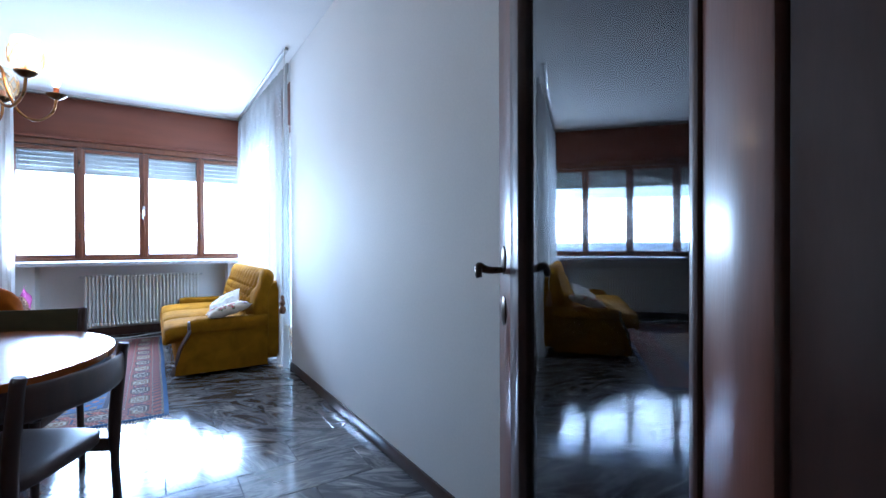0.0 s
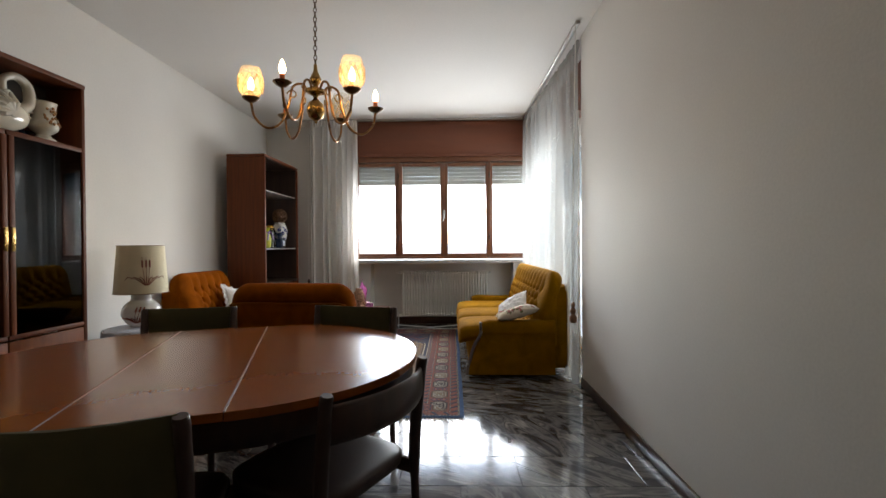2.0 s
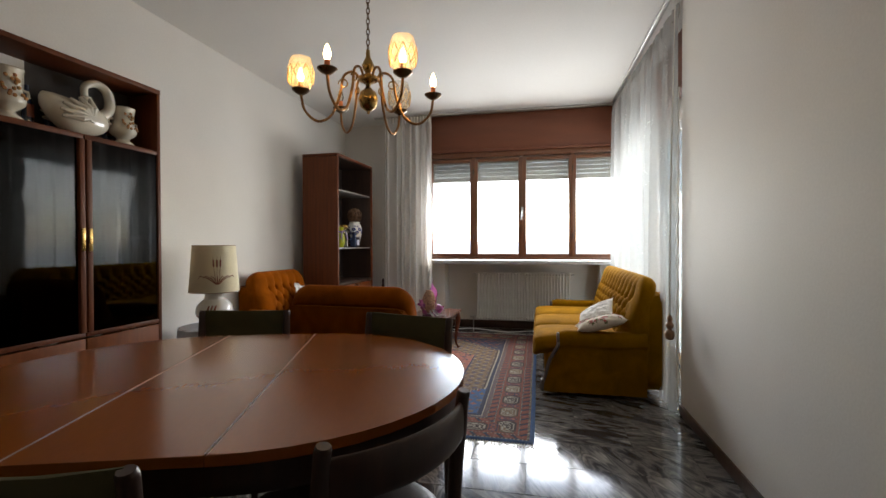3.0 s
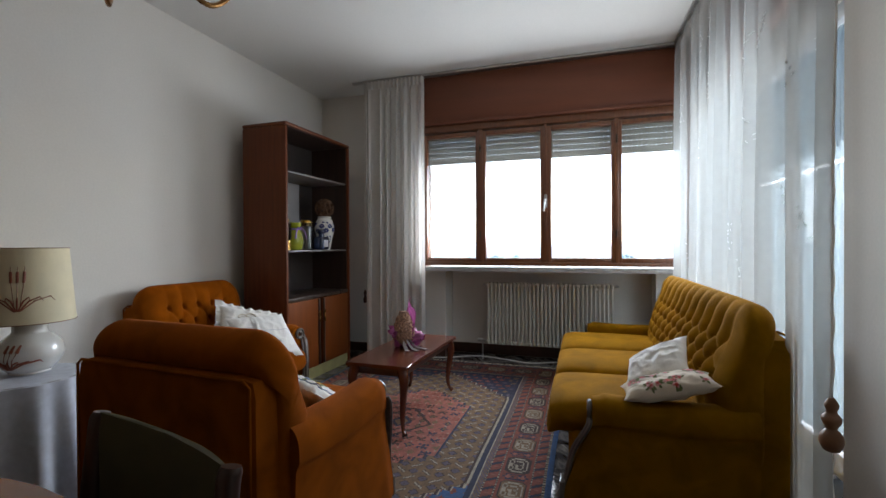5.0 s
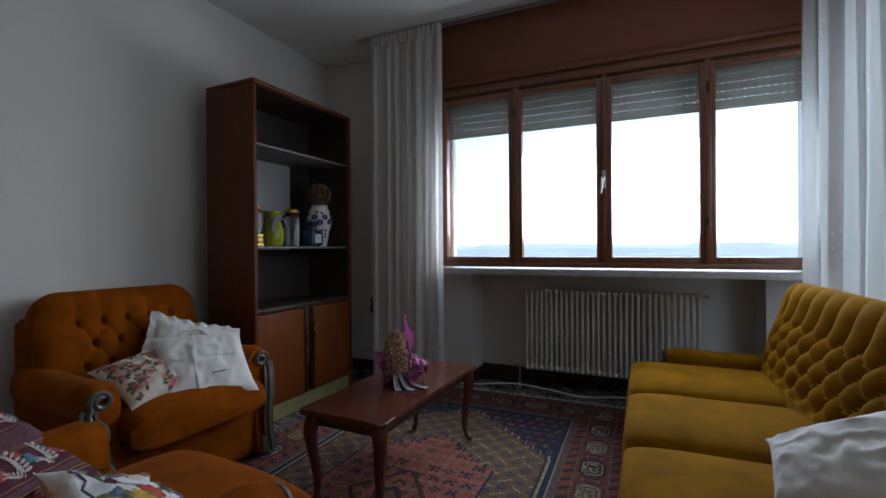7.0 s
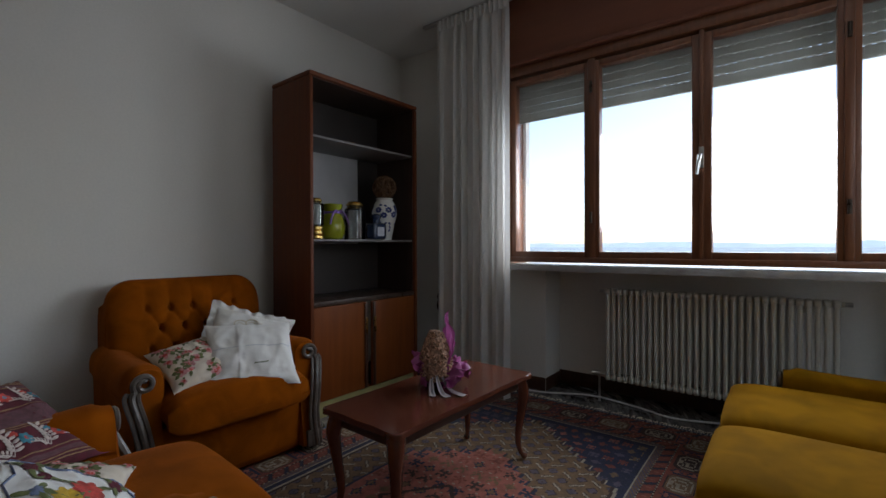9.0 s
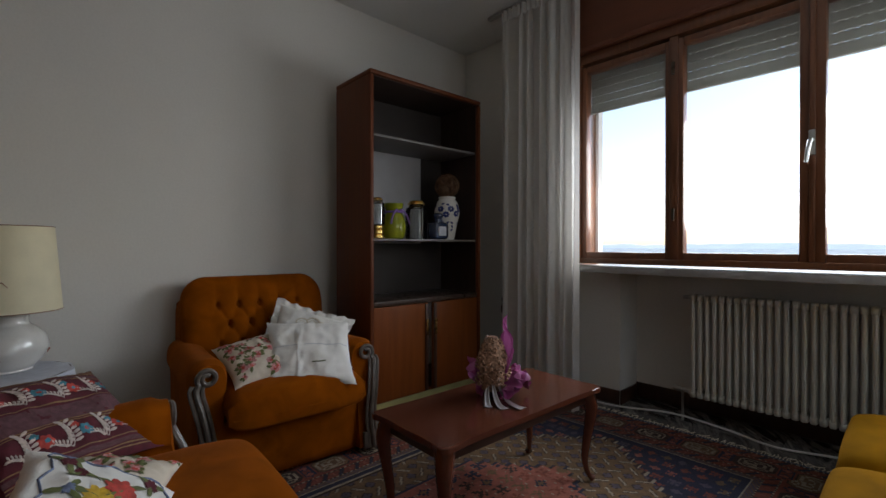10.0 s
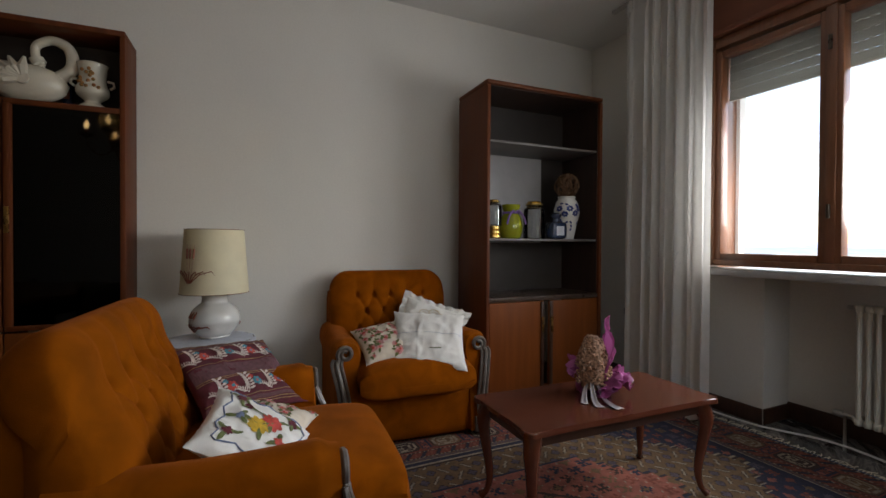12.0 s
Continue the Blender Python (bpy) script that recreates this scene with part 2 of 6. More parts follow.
THREADGREEN, THREADPINK, THREADRED, THREADTAN, THREADWHITE, THREADTEAL, THREADBLUE, THREADYELLOW = [material("%s thread" % n, c, 0.8, vary=0.35, scale=70, grain=0.4, grain_scale=400) for n, c in THREADS]
BANDS = material("dull purple woven band", (0.13, 0.055, 0.065), 0.9, vary=0.3, scale=60, stretch=(1, 6, 1))
PURPLE = sheer("thin purple paper", (0.42, 0.11, 0.29), 0.5, 0.12)
MAUVE = material("crumpled purple tissue", (0.33, 0.065, 0.22), 0.4, vary=0.4, scale=12, grain=0.3, grain_scale=60)
TULLE = material("grey tulle ribbon", (0.46, 0.43, 0.45), 0.8, vary=0.2, scale=30)
PETAL = material("pinkish tan wood shavings", (0.44, 0.26, 0.17), 0.8, vary=0.75, scale=90)
WICKER = material("dark brown wicker", (0.15, 0.075, 0.035), 0.7, vary=0.35, scale=30)
LIME = material("lime green glass", (0.24, 0.26, 0.015), 0.15, vary=0.15, scale=15, coat=0.5)
BLUEGLASS = material("dark blue glass", (0.020, 0.035, 0.085), 0.1, vary=0.2, scale=15, coat=0.8)
RIBBON = material("violet ribbon", (0.20, 0.10, 0.32), 0.6, vary=0.2, scale=30)
CLEAR = glass("clear jar glass", (0.965, 0.975, 0.975), 1.6)
PANE = glass("window glass", (0.98, 0.99, 1.0), 1.35)
DOORPANE = glass("grey door glass", (0.80, 0.84, 0.88), 1.75)
SMOKED = glass("smoked cabinet glass", (0.10, 0.11, 0.12), 1.40)
AMBER = sheer("etched amber glass", (1.0, 0.82, 0.54), 0.8, 0.78)
ETCH = material("etched amber line", (0.70, 0.46, 0.18), 0.5, vary=0.1, scale=30)
CURTAIN = sheer("white sheer curtain", (0.60, 0.61, 0.60), 0.36, 0.50)
NET = sheer("pale blue net", (0.52, 0.62, 0.66), 0.5, 0.62)
HEAVY = sheer("white cotton curtain", (0.90, 0.88, 0.85), 0.5, 0.14)
STITCH = material("grey-white embroidery thread", (0.55, 0.55, 0.57), 0.8, vary=0.2, scale=60)
PVC = material("grey-green shutter plastic", (0.30, 0.295, 0.25), 0.55, vary=0.1, scale=10)
WHITEPLASTIC = material("white plastic", (0.70, 0.69, 0.66), 0.4, vary=0.06, scale=12)
PALEBACK = material("pale grey back panel", (0.42, 0.41, 0.42), 0.55, vary=0.08, scale=6)
WHITEPAINT = material("white painted joinery", (0.72, 0.74, 0.75), 0.4, vary=0.06, scale=8)
STEEL = material("brushed steel", (0.55, 0.54, 0.52), 0.3, metal=1.0, vary=0.1, scale=20)
IRON = material("dark bronzed metal", (0.09, 0.07, 0.055), 0.3, metal=1.0, vary=0.3, scale=30)
BEAD = material("turned beech wood", (0.22, 0.10, 0.045), 0.4, vary=0.2, scale=20)
PLINTH = material("dull gold plinth", (0.34, 0.32, 0.14), 0.4, vary=0.15, scale=10)
INNER = material("dark cabinet panel with recess shade", (0.035, 0.026, 0.022), 0.6, vary=0.15, scale=8)
SHELFGREY = material("grey shelf", (0.15, 0.135, 0.13), 0.45, vary=0.12, scale=8)
COUNTER = material("dark brown counter veneer", (0.055, 0.034, 0.026), 0.3, vary=0.2, scale=6, stretch=(1, 6, 1))
SHADELINING = material("dark brown inside shade", (0.050, 0.028, 0.020), 0.5, vary=0.25, scale=5, stretch=(6, 6, 0.6))
SEAM = material("pale seam with painted glint", (0.36, 0.25, 0.19), 0.4, vary=0.2, scale=30)
GROUT = material("dark joint filler", (0.035, 0.034, 0.033), 0.8, vary=0.2, scale=20)
BULB = glow("lit candle bulb", (1.0, 0.68, 0.32), 6.0)

# ---- shapes ----
def mesh(name, bm, mat, smooth=True):
    bmesh.ops.recalc_face_normals(bm, faces=bm.faces)
    me = bpy.data.meshes.new(name)
    bm.to_mesh(me)
    bm.free()
    for q in mat if isinstance(mat, (list, tuple)) else [mat]:
        me.materials.append(q)
    if smooth:
        me.shade_smooth()
        me.set_sharp_from_angle(angle=radians(40))
    return me


def part(name, bm, mat, parent, label="", smooth=True):
    ob = new(name, mesh(name, bm, mat, smooth))
    ob.parent = parent
    return tagged(ob, label)


def thing(name, label, category, m=None, group=""):
    ob = new(name)
    ob.empty_display_size = 0.1
    if m is not None:
        ob.matrix_world = m
    return tagged(ob, label, category, group)


def solid(name, bm, mat, label, category="", kind="structure", smooth=True, group=""):
    return tagged(new(name, mesh(name, bm, mat, smooth)), label, category, group, kind)


def box(lo, hi, bevel=0.0, bm=None, segments=2, m=None):
    bm = bm or bmesh.new()
    lo, hi = Vector(lo), Vector(hi)
    t = Matrix.Translation((lo + hi) / 2) @ Matrix.Diagonal((*(hi - lo), 1))
    vs = bmesh.ops.create_cube(bm, size=1, matrix=(m @ t) if m is not None else t)["verts"]
    if bevel:
        es = {e for v in vs for e in v.link_edges}
        bmesh.ops.bevel(bm, geom=list(es), offset=bevel, segments=segments, profile=0.5, affect="EDGES")
    return bm


def lathe(profile, steps=24, bm=None, m=None, squash=(1, 1)):
    """A turned shape from (radius, height) pairs."""
    bm = bm or bmesh.new()
    m = m or Matrix()
    rings = []
    for r, z in profile:
        if r < 1e-5:
            rings.append([bm.verts.new(m @ Vector((0, 0, z)))])
        else:
            rings.append([bm.verts.new(m @ Vector((r * squash[0] * math.cos(2 * math.pi * i / steps), r * squash[1] * math.sin(2 * math.pi * i / steps), z))) for i in range(steps)])
    for a, b in zip(rings, rings[1:]):
        for i in range(steps):
            j = (i + 1) % steps
            if len(a) == 1 and len(b) > 1:
                bm.faces.new((a[0], b[i], b[j]))
            elif len(b) == 1 and len(a) > 1:
                bm.faces.new((a[i], a[j], b[0]))
            elif len(a) > 1:
                bm.faces.new((a[i], a[j], b[j], b[i]))
    return bm


def tube(points, radius, steps=8, bm=None, close=False):
    """A round bar along points; radius may be one number or one for each point."""
    bm = bm or bmesh.new()
    pts = [Vector(p) for p in points]
    rs = radius if isinstance(radius, (list, tuple)) else [radius] * len(pts)
    rings, up = [], None
    for i, p in enumerate(pts):
        d = (pts[(i + 1) % len(pts) if close else min(i + 1, len(pts) - 1)] - pts[(i - 1) if (close or i) else 0]).normalized()
        if up is None:
            up = d.orthogonal().normalized()
        up = (up - d * up.dot(d)).normalized()
        side = d.cross(up)
        rings.append([bm.verts.new(p + rs[i] * (math.cos(2 * math.pi * k / steps) * up + math.sin(2 * math.pi * k / steps) * side)) for k in range(steps)])
    pairs = list(zip(rings, rings[1:])) + ([(rings[-1], rings[0])] if close else [])
    for a, b in pairs:
        for k in range(steps):
            bm.faces.new((a[k], a[(k + 1) % steps], b[(k + 1) % steps], b[k]))
    if not close:
        bm.faces.new(rings[0][::-1])
        bm.faces.new(rings[-1])
    return bm


def sheet(nu, nv, f, bm=None, close_u=False):
    """A grid of nu x nv cells on f(u, v), both from 0 to 1."""
    bm = bm or bmesh.new()
    g = [[bm.verts.new(f(i / nu, j / nv)) for j in range(nv + 1)] for i in range(nu + (0 if close_u else 1))]
    for i in range(nu):
        k = (i + 1) % len(g)
        for j in range(nv):
            bm.faces.new((g[i][j], g[k][j], g[k][j + 1], g[i][j + 1]))
    return bm


def spline(points, n=8):
    """A smooth line through points."""
    p = [Vector(q) for q in points]
    p = [p[0] * 2 - p[1], *p, p[-1] * 2 - p[-2]]
    out = []
    for a, b, c, d in zip(p, p[1:], p[2:], p[3:]):
        for i in range(n):
            t = i / n
            out.append(0.5 * (2 * b + (c - a) * t + (2 * a - 5 * b + 4 * c - d) * t * t + (3 * b - a - 3 * c + d) * t ** 3))
    out.append(p[-2])
    return out


def extrude(outline, depth, bm=None, m=None, bevel=0.0):
    """A flat outline (x, y) given thickness along z."""
    bm = bm or bmesh.new()
    m = m or Matrix()
    lo = [bm.verts.new(m @ Vector((x, y, 0))) for x, y in outline]
    hi = [bm.verts.new(m @ Vector((x, y, depth))) for x, y in outline]
    bm.faces.new(lo[::-1])
    top = bm.faces.new(hi)
    for i in range(len(lo)):
        j = (i + 1) % len(lo)
        bm.faces.new((lo[i], lo[j], hi[j], hi[i]))
    if bevel:
        bmesh.ops.bevel(bm, geom=list(top.edges), offset=bevel, segments=2, profile=0.5, affect="EDGES")
    return bm


def puff(lo, hi, power=4.0, n=14, bm=None, m=None, sag=0.0):
    """A padded block: a box with full, rounded sides."""
    bm = bm or bmesh.new()
    m = m or Matrix()
    lo, hi = Vector(lo), Vector(hi)
    c, h = (lo + hi) / 2, (hi - lo) / 2
    for v in bm.verts:
        v.tag = True
    start = bmesh.ops.create_cube(bm, size=2)["verts"]
    es = list({e for v in start for e in v.link_edges})
    bmesh.ops.subdivide_edges(bm, edges=es, cuts=n, use_grid_fill=True)
    for v in bm.verts:
        if not v.tag:
            q = v.co
            s = sum(abs(w) ** power for w in q) ** (1 / power)
            p = Vector((q.x / s, q.y / s, q.z / s)) if s else q
            p = Vector([w * max(abs(k) for k in q) for w in p])
            v.co = m @ (c + Vector((p.x * h.x, p.y * h.y, p.z * h.z - sag * (1 - p.x ** 2) * (1 - p.y ** 2) * (p.z > 0))))
            v.tag = True
    return bm


def swell(w, h, t, seed, sign, a, b, crumple=1.0):
    """A place on a cushion's cover; a and b run from -1 to 1 over its width and height."""
    off = Vector((seed * 7.1, seed * 3.3, 0))
    full = max(0, (1 - abs(a) ** 2.6) * (1 - abs(b) ** 2.6)) ** 0.55
    rim = min(1.0, 6 * max(0.0, 1 - max(abs(a), abs(b))))
    px = 1 - 0.09 * (1 - abs(b) ** 2.5) * abs(a) ** 5 - 0.012 * noise.noise(Vector((b * 11, seed, a))) * abs(a) ** 8
    pz = 1 - 0.09 * (1 - abs(a) ** 2.5) * abs(b) ** 5 - 0.012 * noise.noise(Vector((a * 11, seed + 4, b))) * abs(b) ** 8
    folds = 1 - abs(noise.noise(Vector((a * 2.2 + 0.8 * b, b * 2.6 - 0.5 * a, sign)) + off)) * 3.2
    cr = noise.noise(Vector((a * 2.5, b * 2.5, sign)) + off) * 0.010 + noise.noise(Vector((a * 7, b * 4, sign)) + off) * 0.005 + 0.006 * max(0.0, folds) * crumple
    return Vector((a * w / 2 * px, sign * (full * t / 2 + cr * rim * (0.3 + 0.7 * full)) + 0.006 * (1 - rim) * noise.noise(Vector((a * 9, b * 9, seed))), b * h / 2 * pz))


def pillow(w, h, t, seed=0, n=40, crumple=1.0):
    """A stuffed square cushion, standing in x and z, with pinched corners and creases."""
    bm = bmesh.new()
    for sign in (1, -1):
        sheet(n, n, lambda u, v: swell(w, h, t, seed, sign, 2 * u - 1, 2 * v - 1, crumple), bm)
    bmesh.ops.remove_doubles(bm, verts=bm.verts, dist=0.004)
    return bm

# ---- the room ----
H = 2.87
XL, XR, YB, YW = -1.61, 2.10, 0.86, 7.58
solid("wall_left", box((XL - 0.35, YB - 0.18, 0), (XL, YW + 0.4, H)), PLASTER, "white painted plaster wall behind the cabinets", "wall")
solid("wall_right", box((XR, YB - 0.18, 0), (XR + 0.36, 4.93, H), 0.004), PLASTER, "white painted plaster wall with a free end", "wall")
# Unseen back wall; its dim colour is added to weaken light bounced forward.
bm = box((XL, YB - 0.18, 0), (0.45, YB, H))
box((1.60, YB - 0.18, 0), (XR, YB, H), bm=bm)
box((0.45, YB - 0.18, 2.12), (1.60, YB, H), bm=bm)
solid("wall_back", bm, DIMWALL, "unseen wall with the doorway, dimmed to cut bounced light", "wall")
# the window wall, with a niche for the radiator
bm = box((XL, YW, 0), (-0.75, YW + 0.4, H))
box((-0.75, YW, 0.93), (-0.42, YW + 0.06, H), bm=bm)
box((-0.75, YW, 0), (-0.13, YW + 0.4, 0.93), bm=bm)
box((1.90, YW, 0), (2.45, YW + 0.4, 0.93), bm=bm)
box((-0.13, YW + 0.27, 0), (1.90, YW + 0.4, 0.93), bm=bm)
box((2.172, YW, 0.93), (2.45, YW + 0.4, H), bm=bm)
box((-0.42, YW, 2.36), (2.30, YW + 0.4, H), bm=bm)
box((-0.42, YW, 0.93), (-0.29, YW + 0.06, 2.36), bm=bm)
solid("wall_window", bm, PLASTER, "white wall under and beside the window with a radiator niche", "wall")
# the balcony wall behind the long curtain
bm = box((2.45, 4.85, 0), (2.62, 5.45, H))
box((2.45, 7.05, 0), (2.62, YW + 0.4, H), bm=bm)
box((2.45, 5.45, 2.36), (2.62, 7.05, H), bm=bm)
solid("wall_balcony", bm, PLASTER, "white wall round the balcony door", "wall")
solid("ceiling", box((XL - 0.35, YB - 0.18, H), (2.62, YW + 0.4, H + 0.15)), CEILING, "white painted ceiling", "ceiling")
# the unseen hall behind the doorway, its walls dimmed to cut bounced light
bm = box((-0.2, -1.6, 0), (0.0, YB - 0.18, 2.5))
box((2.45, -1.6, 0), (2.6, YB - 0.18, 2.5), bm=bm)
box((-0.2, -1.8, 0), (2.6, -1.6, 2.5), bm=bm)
solid("wall_hall", bm, DIMWALL, "unseen hall walls behind the doorway, dimmed to cut bounced light", "wall")
solid("ceiling_hall", box((-0.2, -1.8, 2.5), (2.6, YB - 0.18, 2.6)), CEILING, "plain hall ceiling", "ceiling")


def board(name, lo, hi, label="dark stained wooden baseboard"):
    return solid(name, box(lo, hi, 0.004), DARKWOOD, label, "baseboard")


board("baseboard_left", (XL, YB, 0.003), (XL + 0.014, YW, 0.085))
board("baseboard_right", (XR - 0.014, YB + 0.0, 0.003), (XR, 4.93, 0.075))
board("baseboard_end", (XR, 4.93, 0.003), (XR + 0.36, 4.944, 0.075))
board("baseboard_back", (XL + 0.014, YB, 0.003), (0.44, YB + 0.014, 0.085))
board("baseboard_window_left", (XL + 0.014, YW - 0.014, 0.003), (-0.13, YW, 0.10))
board("baseboard_niche", (-0.13, YW + 0.256, 0.003), (1.90, YW + 0.27, 0.11))
board("baseboard_niche_left", (-0.13, YW, 0.003), (-0.118, YW + 0.256, 0.10))
board("baseboard_niche_right", (1.888, YW, 0.003), (1.90, YW + 0.256, 0.10))

# doorway lining and trim
bm = box((1.55, YB - 0.20, 0), (1.598, YB + 0.012, 2.11), 0.004)
box((0.46, YB - 0.20, 0), (0.50, YB + 0.012, 2.11), 0.004, bm=bm)
box((0.50, YB - 0.20, 2.07), (1.55, YB + 0.012, 2.11), 0.004, bm=bm)
solid("trim_doorway", bm, DARKWOOD, "dark wooden lining of the doorway", "trim")

# ---- the window and its parts ----
win = tagged(new("window_1"), "four-pane brown wooden window with half lowered roller shutter", "window", kind="structure")
PANES = [(-0.24, 0.26), (0.36, 0.88), (0.98, 1.50), (1.59, 2.10)]
Z0, Z1 = 1.06, 2.25
bm = box((-0.31, 7.30, 0.985), (-0.275, 7.42, 2.37), 0.006)
box((2.135, 7.30, 0.985), (2.17, 7.42, 2.37), 0.006, bm=bm)
box((-0.275, 7.30, 0.985), (2.135, 7.42, 1.02), 0.006, bm=bm)
box((-0.275, 7.30, 2.305), (2.135, 7.42, 2.37), 0.006, bm=bm)
box((0.285, 7.31, 1.02), (0.335, 7.42, 2.305), 0.006, bm=bm)
box((1.525, 7.31, 1.02), (1.565, 7.42, 2.305), 0.006, bm=bm)
box((0.918, 7.308, 1.02), (0.942, 7.40, 2.305), 0.005, bm=bm)
part("window_frame", bm, FRAMEWOOD, win)
for a, b in PANES:
    bm = box((a - 0.045, 7.318, Z0 - 0.045), (a, 7.385, Z1 + 0.04), 0.006)
    box((b, 7.318, Z0 - 0.045), (b + 0.045, 7.385, Z1 + 0.04), 0.006, bm=bm)
    box((a, 7.318, Z0 - 0.045), (b, 7.385, Z0), 0.006, bm=bm)
    box((a, 7.318, Z1), (b, 7.385, Z1 + 0.04), 0.006, bm=bm)
    sash = part("sash", bm, FRAMEWOOD, win)
    p = part("pane", box((a - 0.003, 7.352, Z0 - 0.003), (b + 0.003, 7.356, Z1 + 0.003)), PANE, sash, "clear window pane")
    p.visible_shadow = False
for x, z in ((1.545, 1.28), (1.545, 2.12), (0.31, 1.28), (0.31, 2.12)):
    part("hinge", lathe([(0, -0.035), (0.009, -0.035), (0.009, 0.035), (0, 0.035)], 10, m=pose(x, 7.303, z)), IRON, win, "dark metal hinge")
bm = box((0.917, 7.30, 1.53), (0.943, 7.315, 1.65), 0.005)
tube([(0.93, 7.30, 1.60), (0.93, 7.265, 1.60), (0.928, 7.255, 1.59), (0.922, 7.25, 1.55), (0.915, 7.25, 1.49)], [0.009, 0.009, 0.010, 0.010, 0.008], bm=bm)
part("window_handle", bm, STEEL, win, "pale metal window handle")
solid("window_sill", box((-0.33, 7.285, 0.925), (2.19, YW + 0.35, 0.968), 0.006), SILL, "pale grey marble window sill", "sill")
bm = box((-0.34, 7.28, 2.40), (2.17, 7.30, 2.835), 0.002)
box((-0.34, 7.262, 2.372), (2.17, 7.33, 2.402), 0.006, bm=bm)
box((-0.34, 7.30, 2.402), (-0.32, YW, 2.835), bm=bm)
box((2.15, 7.30, 2.402), (2.17, YW, 2.835), bm=bm)
box((-0.34, 7.28, 2.835), (2.17, YW, 2.85), bm=bm)
solid("valance_box", bm, VALANCE, "red-brown wooden shutter box above the window", "valance")
bm = box((-0.33, 7.33, 0.97), (-0.312, YW, 2.37))
box((2.172, 7.33, 0.97), (2.19, YW, 2.37), bm=bm)
solid("window_reveal", bm, FRAMEWOOD, "brown wooden window lining", "trim")

shutter = thing("roller_shutter", "half lowered grey-green slatted roller shutter outside the window", "shutter")
slat = mesh("slat", box((-0.28, -0.006, -0.0246), (2.14, 0.006, 0.0246), 0.004, segments=1), PVC)
for i in range(7):
    ob = new("slat", slat)
    ob.parent, ob.location = shutter, (0, 7.46, 2.052 + 0.052 * i)
    bm = bmesh.new()
    for k in range(58):
        box((-0.25 + k * 0.0405, -0.003, -0.004), (-0.25 + k * 0.0405 + 0.024, 0.003, 0.004), bm=bm)
    if i == 0:
        hole = mesh("link_strip", bm, PVC, False)
    else:
        bm.free()
    if i:
        ob = new("link_strip", hole)
        tagged(ob, kind="stuff")
        ob.parent, ob.location = shutter, (0, 7.46, 2.052 + 0.052 * i - 0.026)
part("bottom_bar", box((-0.28, 7.45, 2.012), (2.14, 7.47, 2.03), 0.003), PVC, shutter)
rail = solid("curtain_rail", box((XL + 0.6, 7.20, H - 0.028), (2.02, 7.235, H - 0.004), 0.003), STEEL, "slim grey ceiling curtain rail", "curtain rail")
solid("curtain_rail_side", box((1.985, 4.66, H - 0.028), (2.02, 7.20, H - 0.004), 0.003), STEEL, "slim grey ceiling curtain rail", "curtain rail")

# ---- the balcony door behind the long curtain ----
balc = tagged(new("window_2"), "tall glazed balcony door behind the sheer curtain", "window", kind="structure")
bm = box((2.46, 5.45, 0.02), (2.54, 5.60, 2.36), 0.006)
box((2.46, 6.97, 0.02), (2.54, 7.05, 2.36), 0.006, bm=bm)
box((2.46, 6.28, 0.02), (2.54, 6.36, 2.36), 0.006, bm=bm)
for a, b in ((5.60, 6.28), (6.36, 6.97)):
    box((2.46, a, 0.02), (2.54, b, 0.14), 0.006, bm=bm)
    box((2.46, a, 2.28), (2.54, b, 2.36), 0.006, bm=bm)
part("window_frame", bm, WHITEPAINT, balc)
for a, b in ((5.60, 6.28), (6.36, 6.97)):
    p = part("pane", box((2.498, a, 0.14), (2.502, b, 2.28)), PANE, balc, "clear window pane")
    p.visible_shadow = False
bm = box((2.445, 5.515, 0.88), (2.462, 5.555, 1.07), 0.004)
tube([(2.445, 5.535, 0.98), (2.405, 5.535, 0.98), (2.40, 5.53, 0.98), (2.40, 5.43, 0.98)], 0.009, bm=bm)
part("door_handle", bm, BRASS, balc, "brass lever handle")
for a, b in ((5.58, 6.26), (6.38, 6.95)):
    bm = bmesh.new()
    sheet(60, 20, lambda u, v: Vector((2.478 + 0.006 * math.sin(60 * u + 2 * noise.noise(Vector((u * 5, v * 3, 0)))), a + (b - a) * u, 0.15 + 2.11 * v)), bm)
    part("net_panel", bm, NET, balc, "pale blue net stretched over the glass")
bm = box((2.22, 4.87, 2.40), (2.24, 7.20, 2.835), 0.002)
box((2.20, 4.87, 2.372), (2.27, 7.20, 2.402), 0.006, bm=bm)
box((2.24, 4.87, 2.402), (2.45, 4.89, 2.835), bm=bm)
box((2.22, 4.87, 2.835), (2.45, 7.20, 2.85), bm=bm)
solid("valance_box_balcony", bm, VALANCE, "red-brown wooden shutter box above the balcony door", "valance")

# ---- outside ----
# Haze and glare are put into the colours: everything far off is paled.
solid("ground", box((-2500, -2500, -16.2), (2500, 4500, -16)), material("far fields paled for haze", (0.60, 0.63, 0.58), 0.95, vary=0.35, scale=0.02), "distant flat fields seen from an upper floor", "ground")
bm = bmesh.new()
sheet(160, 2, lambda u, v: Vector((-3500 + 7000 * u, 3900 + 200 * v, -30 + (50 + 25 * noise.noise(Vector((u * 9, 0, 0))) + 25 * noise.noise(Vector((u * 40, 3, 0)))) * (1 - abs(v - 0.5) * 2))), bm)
solid("backdrop_hills", bm, material("hills paled for haze", (0.92, 0.94, 0.95), 0.95, vary=0.1, scale=0.002), "mountain ridge on the horizon, paled for haze", "hills")
rng = random.Random(4)
bm = bmesh.new()
